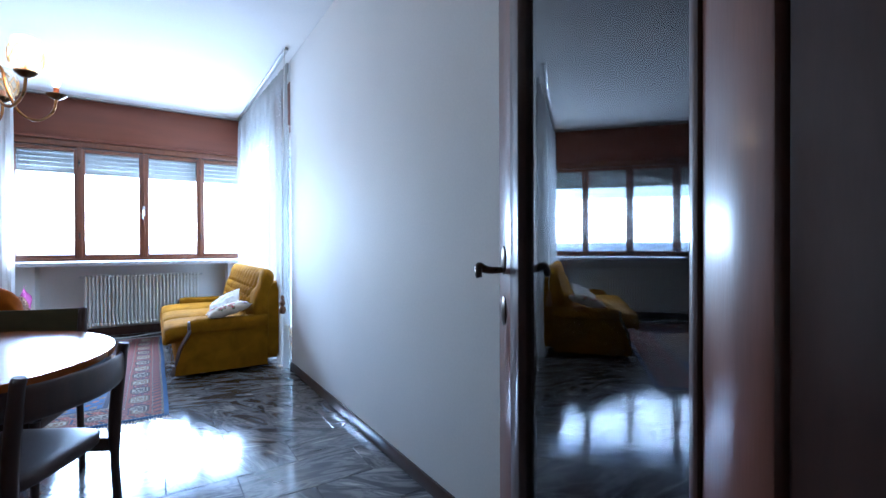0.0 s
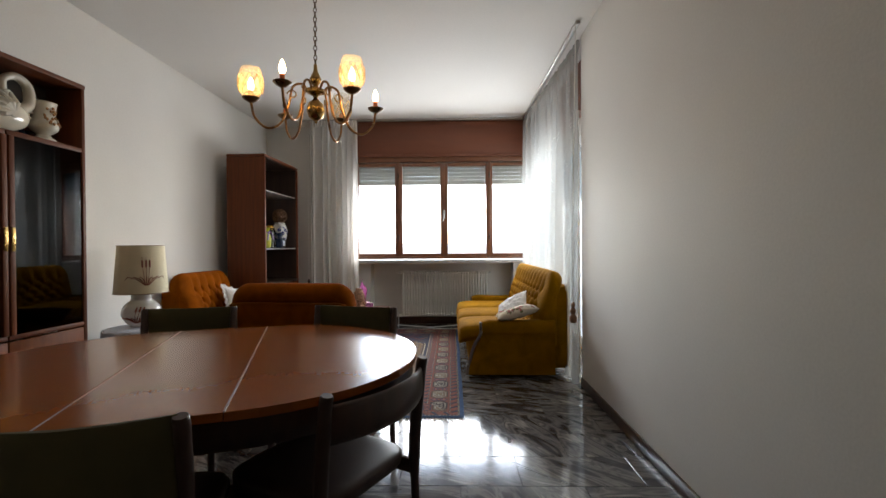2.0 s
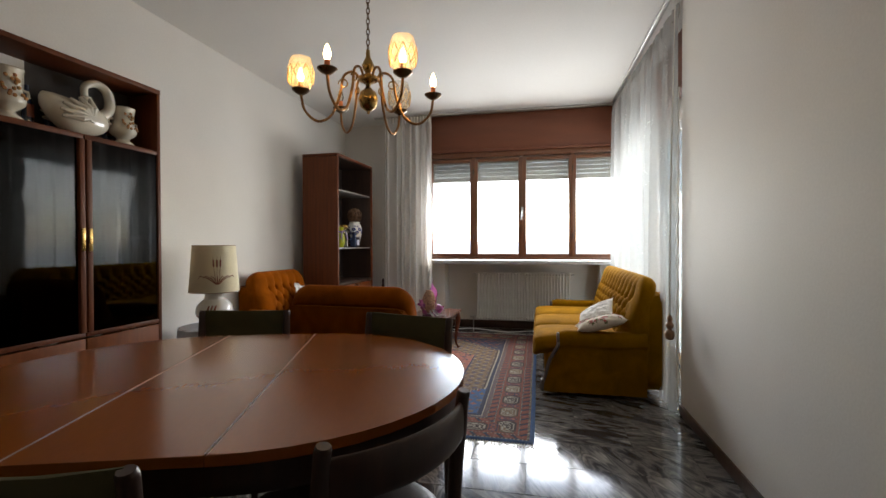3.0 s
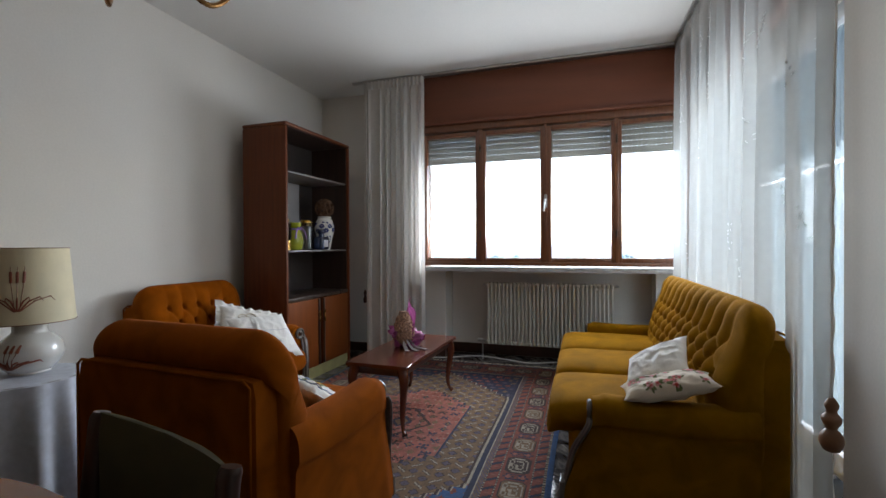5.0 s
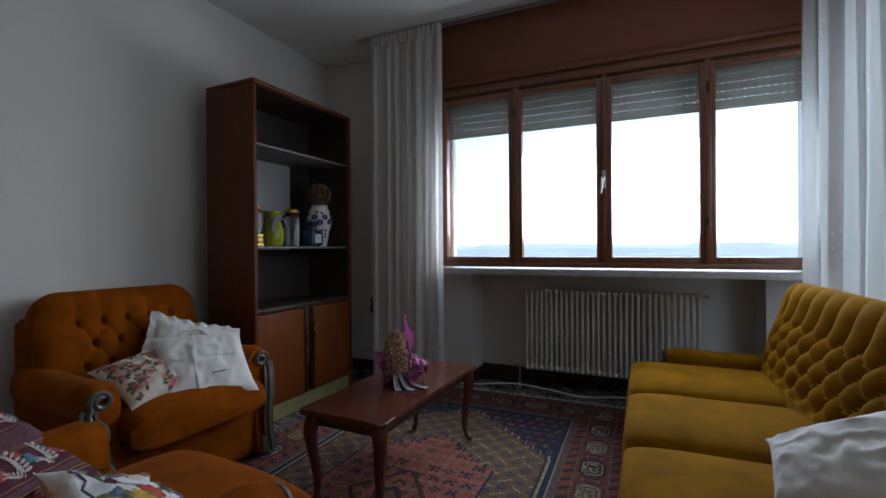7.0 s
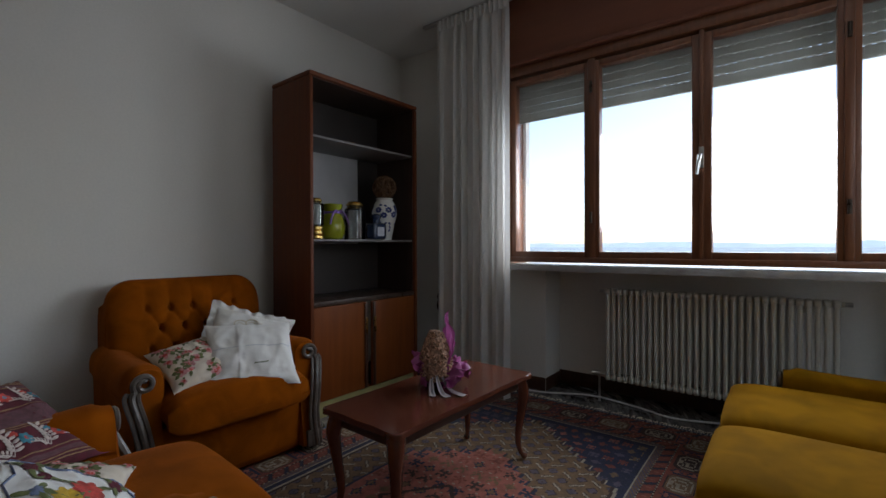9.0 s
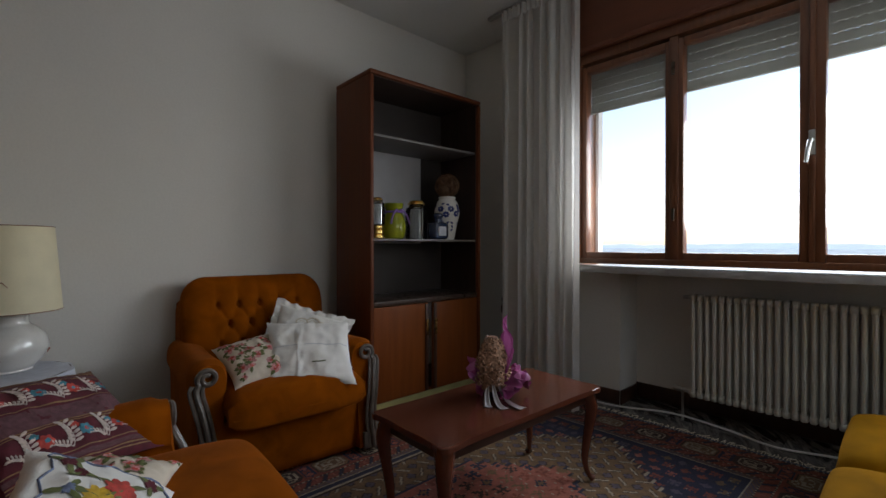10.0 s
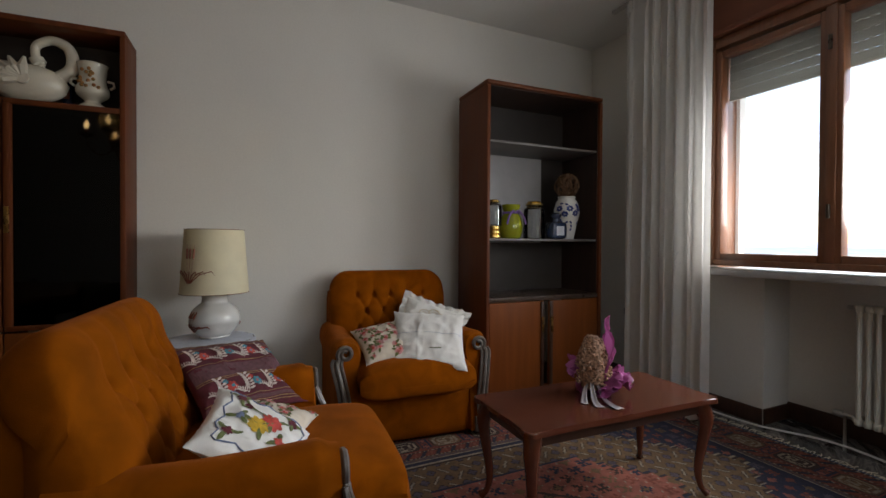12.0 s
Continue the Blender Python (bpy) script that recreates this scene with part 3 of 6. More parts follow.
for i in range(420):
    x, y = rng.uniform(-260, 420), rng.uniform(110, 420)
    r = rng.uniform(2.0, 5.0)
    for k in range(3):
        c = Vector((x + rng.uniform(-r, r), y + rng.uniform(-r, r), -16 + r * rng.uniform(0.6, 1.3)))
        vs = bmesh.ops.create_icosphere(bm, subdivisions=1, radius=r * rng.uniform(0.5, 0.9), matrix=Matrix.Translation(c))["verts"]
        for v in vs:
            v.co += Vector((rng.uniform(-1, 1), rng.uniform(-1, 1), rng.uniform(-1, 1))) * r * 0.2
solid("far_trees", bm, material("far foliage paled for haze", (0.40, 0.47, 0.44), 0.95, vary=0.5, scale=0.3), "distant clumps of green trees, paled for haze", "trees", "stuff", False)
# House walls and roofs carry the same haze in their colours.
HOUSEWALL = material("far house wall paled for haze", (0.78, 0.76, 0.72), 0.9, vary=0.1, scale=0.4)
ROOFTILE = material("far roof red paled for haze", (0.58, 0.46, 0.42), 0.9, vary=0.15, scale=0.5)
for i in range(22):
    x, y = rng.uniform(-120, 200), rng.uniform(130, 330)
    w, d, h = rng.uniform(9, 16), rng.uniform(8, 11), rng.uniform(5, 8)
    house = thing("house", "distant pale house with a red tiled roof", "house", pose(x, y, -16, rz=rng.uniform(-30, 30)), "far houses")
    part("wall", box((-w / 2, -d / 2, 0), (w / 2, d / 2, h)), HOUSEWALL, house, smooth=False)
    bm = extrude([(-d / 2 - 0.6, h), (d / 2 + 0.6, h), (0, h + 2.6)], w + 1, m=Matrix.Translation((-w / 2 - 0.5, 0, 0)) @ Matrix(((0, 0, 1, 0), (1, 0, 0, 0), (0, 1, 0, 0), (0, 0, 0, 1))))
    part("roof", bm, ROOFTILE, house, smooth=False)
    for k in range(3):
        part("window", box((-w / 2 + (k + 0.5) * w / 3 - 0.6, -d / 2 - 0.05, h * 0.45), (-w / 2 + (k + 0.5) * w / 3 + 0.6, -d / 2 + 0.05, h * 0.45 + 1.5)), BLUEGLASS, house, smooth=False)

# ---- dining corner ----
def stadium(a, r, n=20):
    out = []
    for i in range(n + 1):
        t = -math.pi / 2 + math.pi * i / n
        out.append((a + r * math.cos(t), r * math.sin(t)))
    for i in range(n + 1):
        t = math.pi / 2 + math.pi * i / n
        out.append((-a + r * math.cos(t), r * math.sin(t)))
    return out


def half_top(a, r, sign, n=24):
    out = [(sign * (a + (r * math.cos(-math.pi / 2 + math.pi * i / n))), r * math.sin(-math.pi / 2 + math.pi * i / n)) for i in range(n + 1)]
    return out if sign > 0 else out[::-1]


def dining_table(m):
    t = thing("dining_table", "extended oval cherry-veneered dining table with two leaf seams", "table", m)
    a, r, z = 0.205, 0.645, 0.74
    for s in (1, -1):
        part("tabletop_half", extrude(half_top(a + 0.001, r, s), 0.026, m=pose(0, 0, z - 0.026), bevel=0.004), TABLEWOOD, t, smooth=False)
    part("leaf", box((-a + 0.001, -r, z - 0.026), (a - 0.001, r, z - 0.0005), 0.002), TABLEWOOD, t, "removable middle leaf", smooth=False)
    # Pale strips paint in the window's reflection along the leaf gaps.
    for x in (-a, a):
        part("seam", box((x - 0.0022, -r + 0.006, z - 0.006), (x + 0.0022, r - 0.006, z + 0.0006)), SEAM, t, "leaf seam with the window's glint painted pale")
    part("edge_band", extrude(stadium(a, r - 0.012, 24), 0.05, m=pose(0, 0, z - 0.078)), DARKWOOD, t, "dark moulded underframe")
    part("apron", extrude(stadium(a, r - 0.11, 24), 0.07, m=pose(0, 0, z - 0.15)), DARKWOOD, t)
    for x in (-0.36, 0.36):
        bm = box((x - 0.07, -0.09, 0.08), (x + 0.07, 0.09, z - 0.15), 0.02)
        part("pedestal", bm, DARKWOOD, t)
        bm = box((x - 0.06, -0.42, 0.0), (x + 0.06, 0.42, 0.075), 0.025)
        part("foot", bm, DARKWOOD, t)
    return t


dining_table(pose(0.05, 2.935, 0, rz=18))


def dining_chair(m, covered, label, top=0.80):
    """A wooden chair, front towards +y; the back either a bare curved rail or sleeved in canvas."""
    c = thing("dining_chair", label, "chair", m, "chairs round the table")
    for x in (-0.225, 0.225):
        part("back_post", tube(spline([(x, -0.235, 0), (x, -0.215, 0.42), (x * 1.02, -0.24, top - 0.06), (x * 1.02, -0.25, top)], 5), [0.015] * 5 + [0.021] * 5 + [0.019] * 5 + [0.016], 10), DARKWOOD, c)
        part("front_leg", tube([(x * 0.97, 0.2, 0), (x * 0.97, 0.2, 0.40)], [0.014, 0.020], 10), DARKWOOD, c)
        part("side_rail", box((x - 0.012, -0.21, 0.36), (x + 0.012, 0.19, 0.41), 0.005), DARKWOOD, c)
    part("front_rail", box((-0.21, 0.185, 0.36), (0.21, 0.21, 0.41), 0.005), DARKWOOD, c)
    part("seat", puff((-0.225, -0.21, 0.40), (0.225, 0.23, 0.465), 5, 8), LEATHER, c, "dark brown leather seat")
    if covered:
        bm = bmesh.new()

        def sleeve(u, v):
            a = 2 * math.pi * u
            x = 0.222 * math.copysign(min(1, abs(math.cos(a)) ** 0.35), math.cos(a))
            bow = -0.03 * (1 - (x / 0.23) ** 2)
            th = 0.017 * math.copysign(abs(math.sin(a)) ** 0.6, math.sin(a))
            z = top - 0.30 + 0.295 * v + 0.006 * (x / 0.22) ** 2 * v + 0.004 * noise.noise(Vector((x * 8, th * 30, v * 4)))
            return Vector((x, -0.242 + bow + th * (1 - v ** 12 * 0.7), z))

        sheet(48, 10, sleeve, bm, close_u=True)
        bmesh.ops.holes_fill(bm, edges=[e for e in bm.edges if e.is_boundary])
        part("backrest_cover", bm, GREEN, c, "olive green canvas back cover")
    else:
        bm = bmesh.new()

        def railf(u, v):
            a = 2 * math.pi * v
            x = -0.222 + 0.444 * u
            bow = -0.055 * (1 - (2 * u - 1) ** 2)
            return Vector((x, -0.245 + bow + 0.011 * math.cos(a), top - 0.085 + 0.055 * math.copysign(abs(math.sin(a)) ** 0.5, math.sin(a))))

        sheet(24, 16, railf, bm)
        part("backrest_rail", bm, DARKWOOD, c, "curved wooden back rail")
    return c


def chair_at(x, y, turn):
    """The pose of a chair whose back middle stands at x, y."""
    return pose(x, y, 0, rz=turn) @ pose(0, 0.245, 0)


dining_chair(chair_at(0.815, 2.61, 61), False, "dark wooden chair with a curved bare back rail and leather seat", 0.775)
dining_chair(chair_at(0.495, 3.71, 166), True, "dark wooden chair with olive green canvas over the back", 0.83)
dining_chair(chair_at(-0.455, 3.75, 194), True, "dark wooden chair with olive green canvas over the back", 0.82)
dining_chair(chair_at(0.22, 2.16, 12), True, "dark wooden chair with olive green canvas over the back", 0.80)


def chandelier(m):
    c = thing("chandelier", "six-armed brass chandelier with three etched amber glass shades", "chandelier", m)
    hub = [(0, -0.092), (0.008, -0.088), (0.008, -0.078), (0.016, -0.074), (0.040, -0.056), (0.052, -0.018), (0.043, 0.018), (0.018, 0.042), (0.012, 0.055), (0.016, 0.065), (0.036, 0.075), (0.05, 0.082), (0.05, 0.10), (0.022, 0.108), (0.014, 0.125), (0.028, 0.14), (0.033, 0.16), (0.022, 0.185), (0.012, 0.205), (0.010, 0.24), (0, 0.25)]
    part("hub", lathe(hub, 20), BRASS, c)
    bm = bmesh.new()
    z = 0.255
    i = 0
    while z < H - 1.955 - 0.05:
        ring = [(0.009 * math.cos(t) if i % 2 else 0, 0 if i % 2 else 0.009 * math.cos(t), z + 0.017 * math.sin(t)) for t in [2 * math.pi * k / 10 for k in range(10)]]
        tube(ring, 0.0028, 5, bm, close=True)
        z += 0.027
        i += 1
    part("chain", bm, DARKBRASS, c)
    part("ceiling_cup", lathe([(0, H - 1.955 - 0.06), (0.02, H - 1.955 - 0.058), (0.05, H - 1.955 - 0.02), (0.055, H - 1.955 - 0.002), (0, H - 1.955 - 0.001)], 20), BRASS, c)
    for k in range(6):
        a = radians(19.3 + 60 * k)
        d = Vector((math.cos(a), math.sin(a), 0))
        path = spline([d * 0.04 + Vector((0, 0, 0.085)), d * 0.075 + Vector((0, 0, 0.125)), d * 0.125 + Vector((0, 0, 0.10)), d * 0.145 + Vector((0, 0, 0.0)), d * 0.19 + Vector((0, 0, -0.105)), d * 0.26 + Vector((0, 0, -0.135)), d * 0.322 + Vector((0, 0, -0.08)), d * 0.34 + Vector((0, 0, 0.0))], 7)
        arm = part("arm", tube(path, 0.0068, 8), COPPER, c)
        curl = [d * (0.125 + 0.028 * (1 - s / 22) * math.cos(s * 0.45)) + Vector((0, 0, 0.06 + 0.028 * (1 - s / 22) * math.sin(s * 0.45))) for s in range(18)]
        part("scroll", tube(curl, 0.004, 6), BRASS, arm)
        at = Matrix.Translation(d * 0.34)
        part("drip_cup", lathe([(0, -0.004), (0.012, -0.004), (0.03, 0.006), (0.046, 0.02), (0.046, 0.024), (0.03, 0.014), (0, 0.012)], 18, m=at), DARKBRASS, arm)
        part("candle_sleeve", lathe([(0, 0.014), (0.0125, 0.014), (0.0125, 0.062), (0, 0.063)], 14, m=at), CANDLE, arm)
        part("bulb", lathe([(0, 0.062), (0.010, 0.064), (0.0165, 0.082), (0.0165, 0.095), (0.010, 0.118), (0.003, 0.134), (0, 0.136)], 14, m=at), BULB if k in (0, 3, 4, 5) else CLEAR, arm, "flame-shaped glass bulb")
        if k % 2 == 1:
            sh = part("glass_shade", lathe([(0.030, 0.022), (0.048, 0.035), (0.062, 0.07), (0.066, 0.10), (0.062, 0.14), (0.050, 0.182), (0.049, 0.182), (0.060, 0.14), (0.064, 0.10), (0.060, 0.07), (0.046, 0.036), (0.028, 0.024)], 24, m=at), AMBER, arm, "etched amber glass shade")
            bm = bmesh.new()
            for q in range(10):
                for s in (1, -1):
                    line = []
                    for w in range(9):
                        z = 0.05 + 0.085 * w / 8
                        r = 0.0665 - 0.010 * abs((z - 0.10) / 0.06) ** 2.2
                        b = 2 * math.pi * q / 10 + s * (w / 8) * 0.63
                        line.append(at @ Vector((r * math.cos(b), r * math.sin(b), z)))
                    tube(line, 0.0021, 4, bm)
            part("etched_pattern", bm, ETCH, arm)
    return c


chandelier(pose(0.268, 3.77, 1.955))
for k in (0, 3, 4, 5):
    a = radians(19.3 + 60 * k)
    lamp("chandelier_light", "POINT", pose(0.268 + 0.34 * math.cos(a), 3.77 + 0.34 * math.sin(a), 2.055), 0.10, (1.0, 0.70, 0.40), radius=0.02)


def display_cabinet(m):
    """The glazed cabinet: front towards +x, its far end at y = 0, running back along -y."""
    c = thing("display_cabinet", "tall teak display cabinet with smoked glass doors and brass grips", "cabinet", m)
    w, d, h = 1.0, 0.25, 2.22
    for y in (-0.024, -w):
        part("side_panel", box((-d, y, 0), (0, y + 0.024, h - 0.028), 0.003), CABWOOD, c)
    part("top", box((-d, -w, h - 0.028), (0.004, 0, h), 0.003), CABWOOD, c)
    part("back_panel", box((-d, -w + 0.024, 0.06), (-d + 0.01, -0.024, h - 0.028)), INNER, c, "dark lining")
    for z in (0.06, 0.60, 1.22, 1.80):
        part("shelf", box((-d + 0.01, -w + 0.024, z), (-0.035, -0.024, z + 0.02), 0.002), CABWOOD, c)
    part("plinth", box((-d + 0.02, -w + 0.024, 0), (-0.03, -0.024, 0.06)), INNER, c)
    for y0, y1, s in ((-w / 2 + 0.004, -0.026, 0), (-w + 0.026, -w / 2 - 0.004, 1)):
        bm = box((-0.022, y0, 0.665), (0.0, y1, 0.69), 0.002)
        box((-0.022, y0, 1.783), (0.0, y1, 1.808), 0.002, bm=bm)
        g = y0 if not s else y1 - 0.032
        box((-0.022, g, 0.69), (0.012, g + 0.032, 1.783), 0.006, bm=bm)
        door = part("door", bm, CABWOOD, c)
        part("pane", box((-0.014, y0 + (0.032 if not s else 0), 0.69), (-0.009, y1 - (0.032 if s else 0), 1.783)), SMOKED, door, "smoked glass pane")
        part("grip", box((0.012, g + 0.006, 1.15), (0.018, g + 0.026, 1.28), 0.002), BRASS, door, "brass grip")
        low = part("drawer_front", box((-0.02, y0, 0.07), (0.0, y1, 0.655), 0.003), DOORFRONT, c, "lighter teak lower door")
        part("grip", box((0.0, g + 0.006, 0.40), (0.008, g + 0.026, 0.5), 0.002), BRASS, low, "brass grip")
    return c


VIT = pose(-1.348, 4.105, 0, rz=-2)
display_cabinet(VIT)


def shelf_cabinet(m):
    """The open bookcase: front towards +x, running from y = 0 to y = w."""
    c = thing("bookcase", "tall teak bookcase with open shelves over two doors", "cabinet", m)
    w, d, h = 0.985, 0.43, 2.2
    for y in (0, w - 0.03):
        part("side_panel", box((-d, y, 0), (0.01, y + 0.03, h - 0.03), 0.012), CABWOOD, c)
    part("top", box((-d, 0.0, h - 0.03), (0.01, w, h), 0.010), CABWOOD, c)
    # Pale middle and dark shade of the recesses are put into the panel colours.
    part("back_panel", box((-d, 0.03, 0.7), (-d + 0.01, w - 0.03, h - 0.03)), PALEBACK, c, "pale grey back panel")
    part("back_panel", box((-d, 0.74, 1.12), (-d + 0.013, w - 0.03, 1.80)), INNER, c, "back panel darkened for recess shade")
    part("back_panel", box((-d, 0.03, 1.80), (-d + 0.013, w - 0.03, h - 0.03)), INNER, c, "back panel darkened for recess shade")
    part("back_panel", box((-d, 0.03, 0.74), (-d + 0.013, w - 0.03, 1.12)), INNER, c, "back panel darkened for recess shade")
    # Thin dark sheets add the shade on the inner sides and under the top.
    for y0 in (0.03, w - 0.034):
        part("lining", box((-d + 0.014, y0, 0.745), (-0.012, y0 + 0.004, h - 0.034)), SHADELINING, c, "dark brown sheet for the inside shade")
    part("lining", box((-d + 0.014, 0.034, h - 0.034), (-0.012, w - 0.034, h - 0.03)), SHADELINING, c, "dark brown sheet for the inside shade")
    for z in (1.81, 1.147):
        part("shelf", box((-d + 0.014, 0.034, z - 0.016), (-0.02, w - 0.034, z), 0.002), SHELFGREY, c, "grey shelf")
    part("shelf", box((-d + 0.014, 0.03, 0.715), (0.0, w - 0.03, 0.745), 0.002), COUNTER, c, "dark brown counter shelf")
    part("bottom", box((-d, 0.03, 0.10), (-0.02, w - 0.03, 0.12)), CABWOOD, c)
    part("plinth", box((-d + 0.02, 0.03, 0), (-0.012, w - 0.03, 0.10)), PLINTH, c, "dull gold plinth")
    for y0, y1, s in ((0.032, w / 2 - 0.022, 1), (w / 2 + 0.022, w - 0.032, 0)):
        door = part("door", box((-0.02, y0, 0.105), (0.0, y1, 0.71), 0.004), DOORFRONT, c)
        g = y1 - 0.028 if s else y0 + 0.004
        part("pull_strip", box((0.0, g, 0.11), (0.012, g + 0.024, 0.705), 0.004), DARKWOOD, door, "dark pull strip")
        part("grip", box((0.012, g + 0.003, 0.49), (0.018, g + 0.021, 0.60), 0.002), BRASS, door, "brass grip")
    return c


CAB = pose(-1.04, 6.135, 0, rz=-1.5)
shelf_cabinet(CAB)


# ---- upholstery ----
def tufted_back(w, top, lean, cols, corner, thick=0.19, foot=0.30, crease=1.0, rows=3.4, turn=2.0, wing=0.05, dimple=0.55):
    """A buttoned back, front towards +y: channels above, diamonds below, rounded shoulders."""
    bm = bmesh.new()
    prof = spline([(0.10, 0.36), (0.085, 0.50), (0.04, 0.66), (-0.02, top - 0.14), (-0.05, top - 0.05), (-0.10, top - 0.002), (-0.165, top - 0.015), (-0.205, top - 0.06), (-0.20, top - 0.115), (-0.165, top - 0.15), (-0.155, 0.60), (-0.15, foot), (-0.03, foot - 0.01), (0.10, 0.36)], 14)
    n = len(prof) - 1

    def f(u, v):
        x = (2 * u - 1)
        k = v * n
        i = min(int(k), n - 1)
        p = prof[i].lerp(prof[i + 1], k - i)
        y, z = p.x * lean, p.y
        edge = max(0.0, 1 - abs(x) ** 7)
        drop = corner * (1 - math.sqrt(max(0.0, 1 - max(0.0, (abs(x) - (1 - corner / (w / 2))) / (corner / (w / 2))) ** 2)))
        z2 = z - drop * max(0.0, min(1.0, (z - 0.45) / (top - 0.45)))
        mid = -0.05
        y2 = mid + (y - mid) * (0.35 + 0.65 * edge ** 0.5)
        h = 0.0
        if v < 0.52 and edge > 0:
            U = (x * 0.5 + 0.5) * cols
            V = (z - 0.47) / (top - 0.47) * rows
            if V < turn:
                a, b = (U + V) * 0.5, (U - V) * 0.5
                h = math.sqrt(abs(math.sin(math.pi * a) * math.sin(math.pi * b)))
                if V < 0.2:
                    h = h * max(0.0, V / 0.2) + 0.75 * (1 - max(0.0, V / 0.2))
            else:
                a, b = (U + turn) * 0.5, (U - turn) * 0.5
                h0 = math.sqrt(abs(math.sin(math.pi * a) * math.sin(math.pi * b)))
                h = h0 + (0.75 - h0) * min(1.0, max(0.0, (V - turn) / (rows - turn + 0.2))) * 0.9
            fade = min(1, max(0.0, (0.52 - v) / 0.12)) * edge * min(1.0, max(0.0, (w / 2 * (1 - abs(x)) - wing) / 0.06))
            dip = 0.0
            if 0.3 < V < turn + 0.4:
                da, db = a - round(a), b - round(b)
                away = (V - turn) if V > turn else 0.0
                dip = dimple * math.exp(-(da * da + db * db + away * away) / 0.014)
            h = ((h - 0.75) * crease - dip) * fade
        return Vector((x * w / 2, y2 + h * 0.060 * thick / 0.19, z2 + h * 0.015))

    sheet(int(cols * 8), 132, f, bm)
    bmesh.ops.remove_doubles(bm, verts=bm.verts, dist=0.0006)
    bmesh.ops.holes_fill(bm, edges=[e for e in bm.edges if e.is_boundary])
    return bm


def scroll_arm(x, side, y0, y1, mat, parent, top=0.54, wide=0.13, fwd=0.0):
    """A padded arm with a rolled top, ending in a carved scroll; side is +1 for the outer face at +x."""
    bm = bmesh.new()
    out = [(-0.5, 0.04), (-0.5, 0.40), (-0.62, 0.46), (-0.60, 0.52), (-0.42, 0.56), (0.0, 0.575), (0.42, 0.56), (0.60, 0.52), (0.62, 0.46), (0.5, 0.40), (0.5, 0.04)]
    out = spline([(a * wide, b * top / 0.575, 0) for a, b in out], 4)
    out.append(out[0].copy())

    def f(u, v):
        k = u * (len(out) - 1)
        i = min(int(k), len(out) - 2)
        p = out[i].lerp(out[i + 1], k - i)
        y = y0 + (y1 + fwd * max(0.0, 1 - p.y / (top * 0.8)) - y0) * v
        front = max(0.0, 1 - ((1 - v) / 0.08) ** 2) if v > 0.92 else 0.0
        z = p.y - 0.03 * v * (p.y > 0.3) * (1 - v) * 2
        return Vector((x + p.x * (1 - 0.18 * front), y, z - 0.02 * front * (p.y > 0.3)))

    sheet(len(out) - 1, 26, f, bm)
    bmesh.ops.remove_doubles(bm, verts=bm.verts, dist=0.0006)
    bmesh.ops.holes_fill(bm, edges=[e for e in bm.edges if e.is_boundary])
    arm = part("armrest", bm, mat, parent)
    yy = y1 + 0.012
    r0 = 0.042
    cx, cz = x + 0.01 * side, top - 0.075
    path = []
    for s in range(26):
        t = -0.6 + s * 0.36
        r = r0 * (0.35 + 0.65 * (25 - s) / 25)
        path.append((cx + side * r * math.cos(t) * 1.0, yy, cz + r * math.sin(t)))
    path = path[::-1][:26]
    sweep = spline([path[-1], (cx + side * 0.045, yy + 0.008, cz - 0.06), (cx + side * 0.02, yy + 0.016 + fwd * 0.35, cz - 0.18), (cx - side * 0.0, yy + 0.010 + fwd * 0.62, cz - 0.33), (cx + side * 0.012, yy + fwd * 0.9, 0.035)], 7)
    bm = tube(path + sweep[1:], [0.011] * len(path) + [0.013] * (len(sweep) - 1), 8)
    for o in (-0.024, 0.024):
        tube([(p[0] + o, p[1] - 0.004, p[2]) for p in sweep], 0.009, 6, bm)
    box((cx - 0.045, y1 - 0.004 + fwd * 0.8, 0.03), (cx + 0.045, y1 + 0.014 + fwd * 0.85, 0.12), 0.006, bm=bm)
    part("carved_trim", bm, TRIMWOOD, arm, "carved grey-brown scroll trim")
    return arm


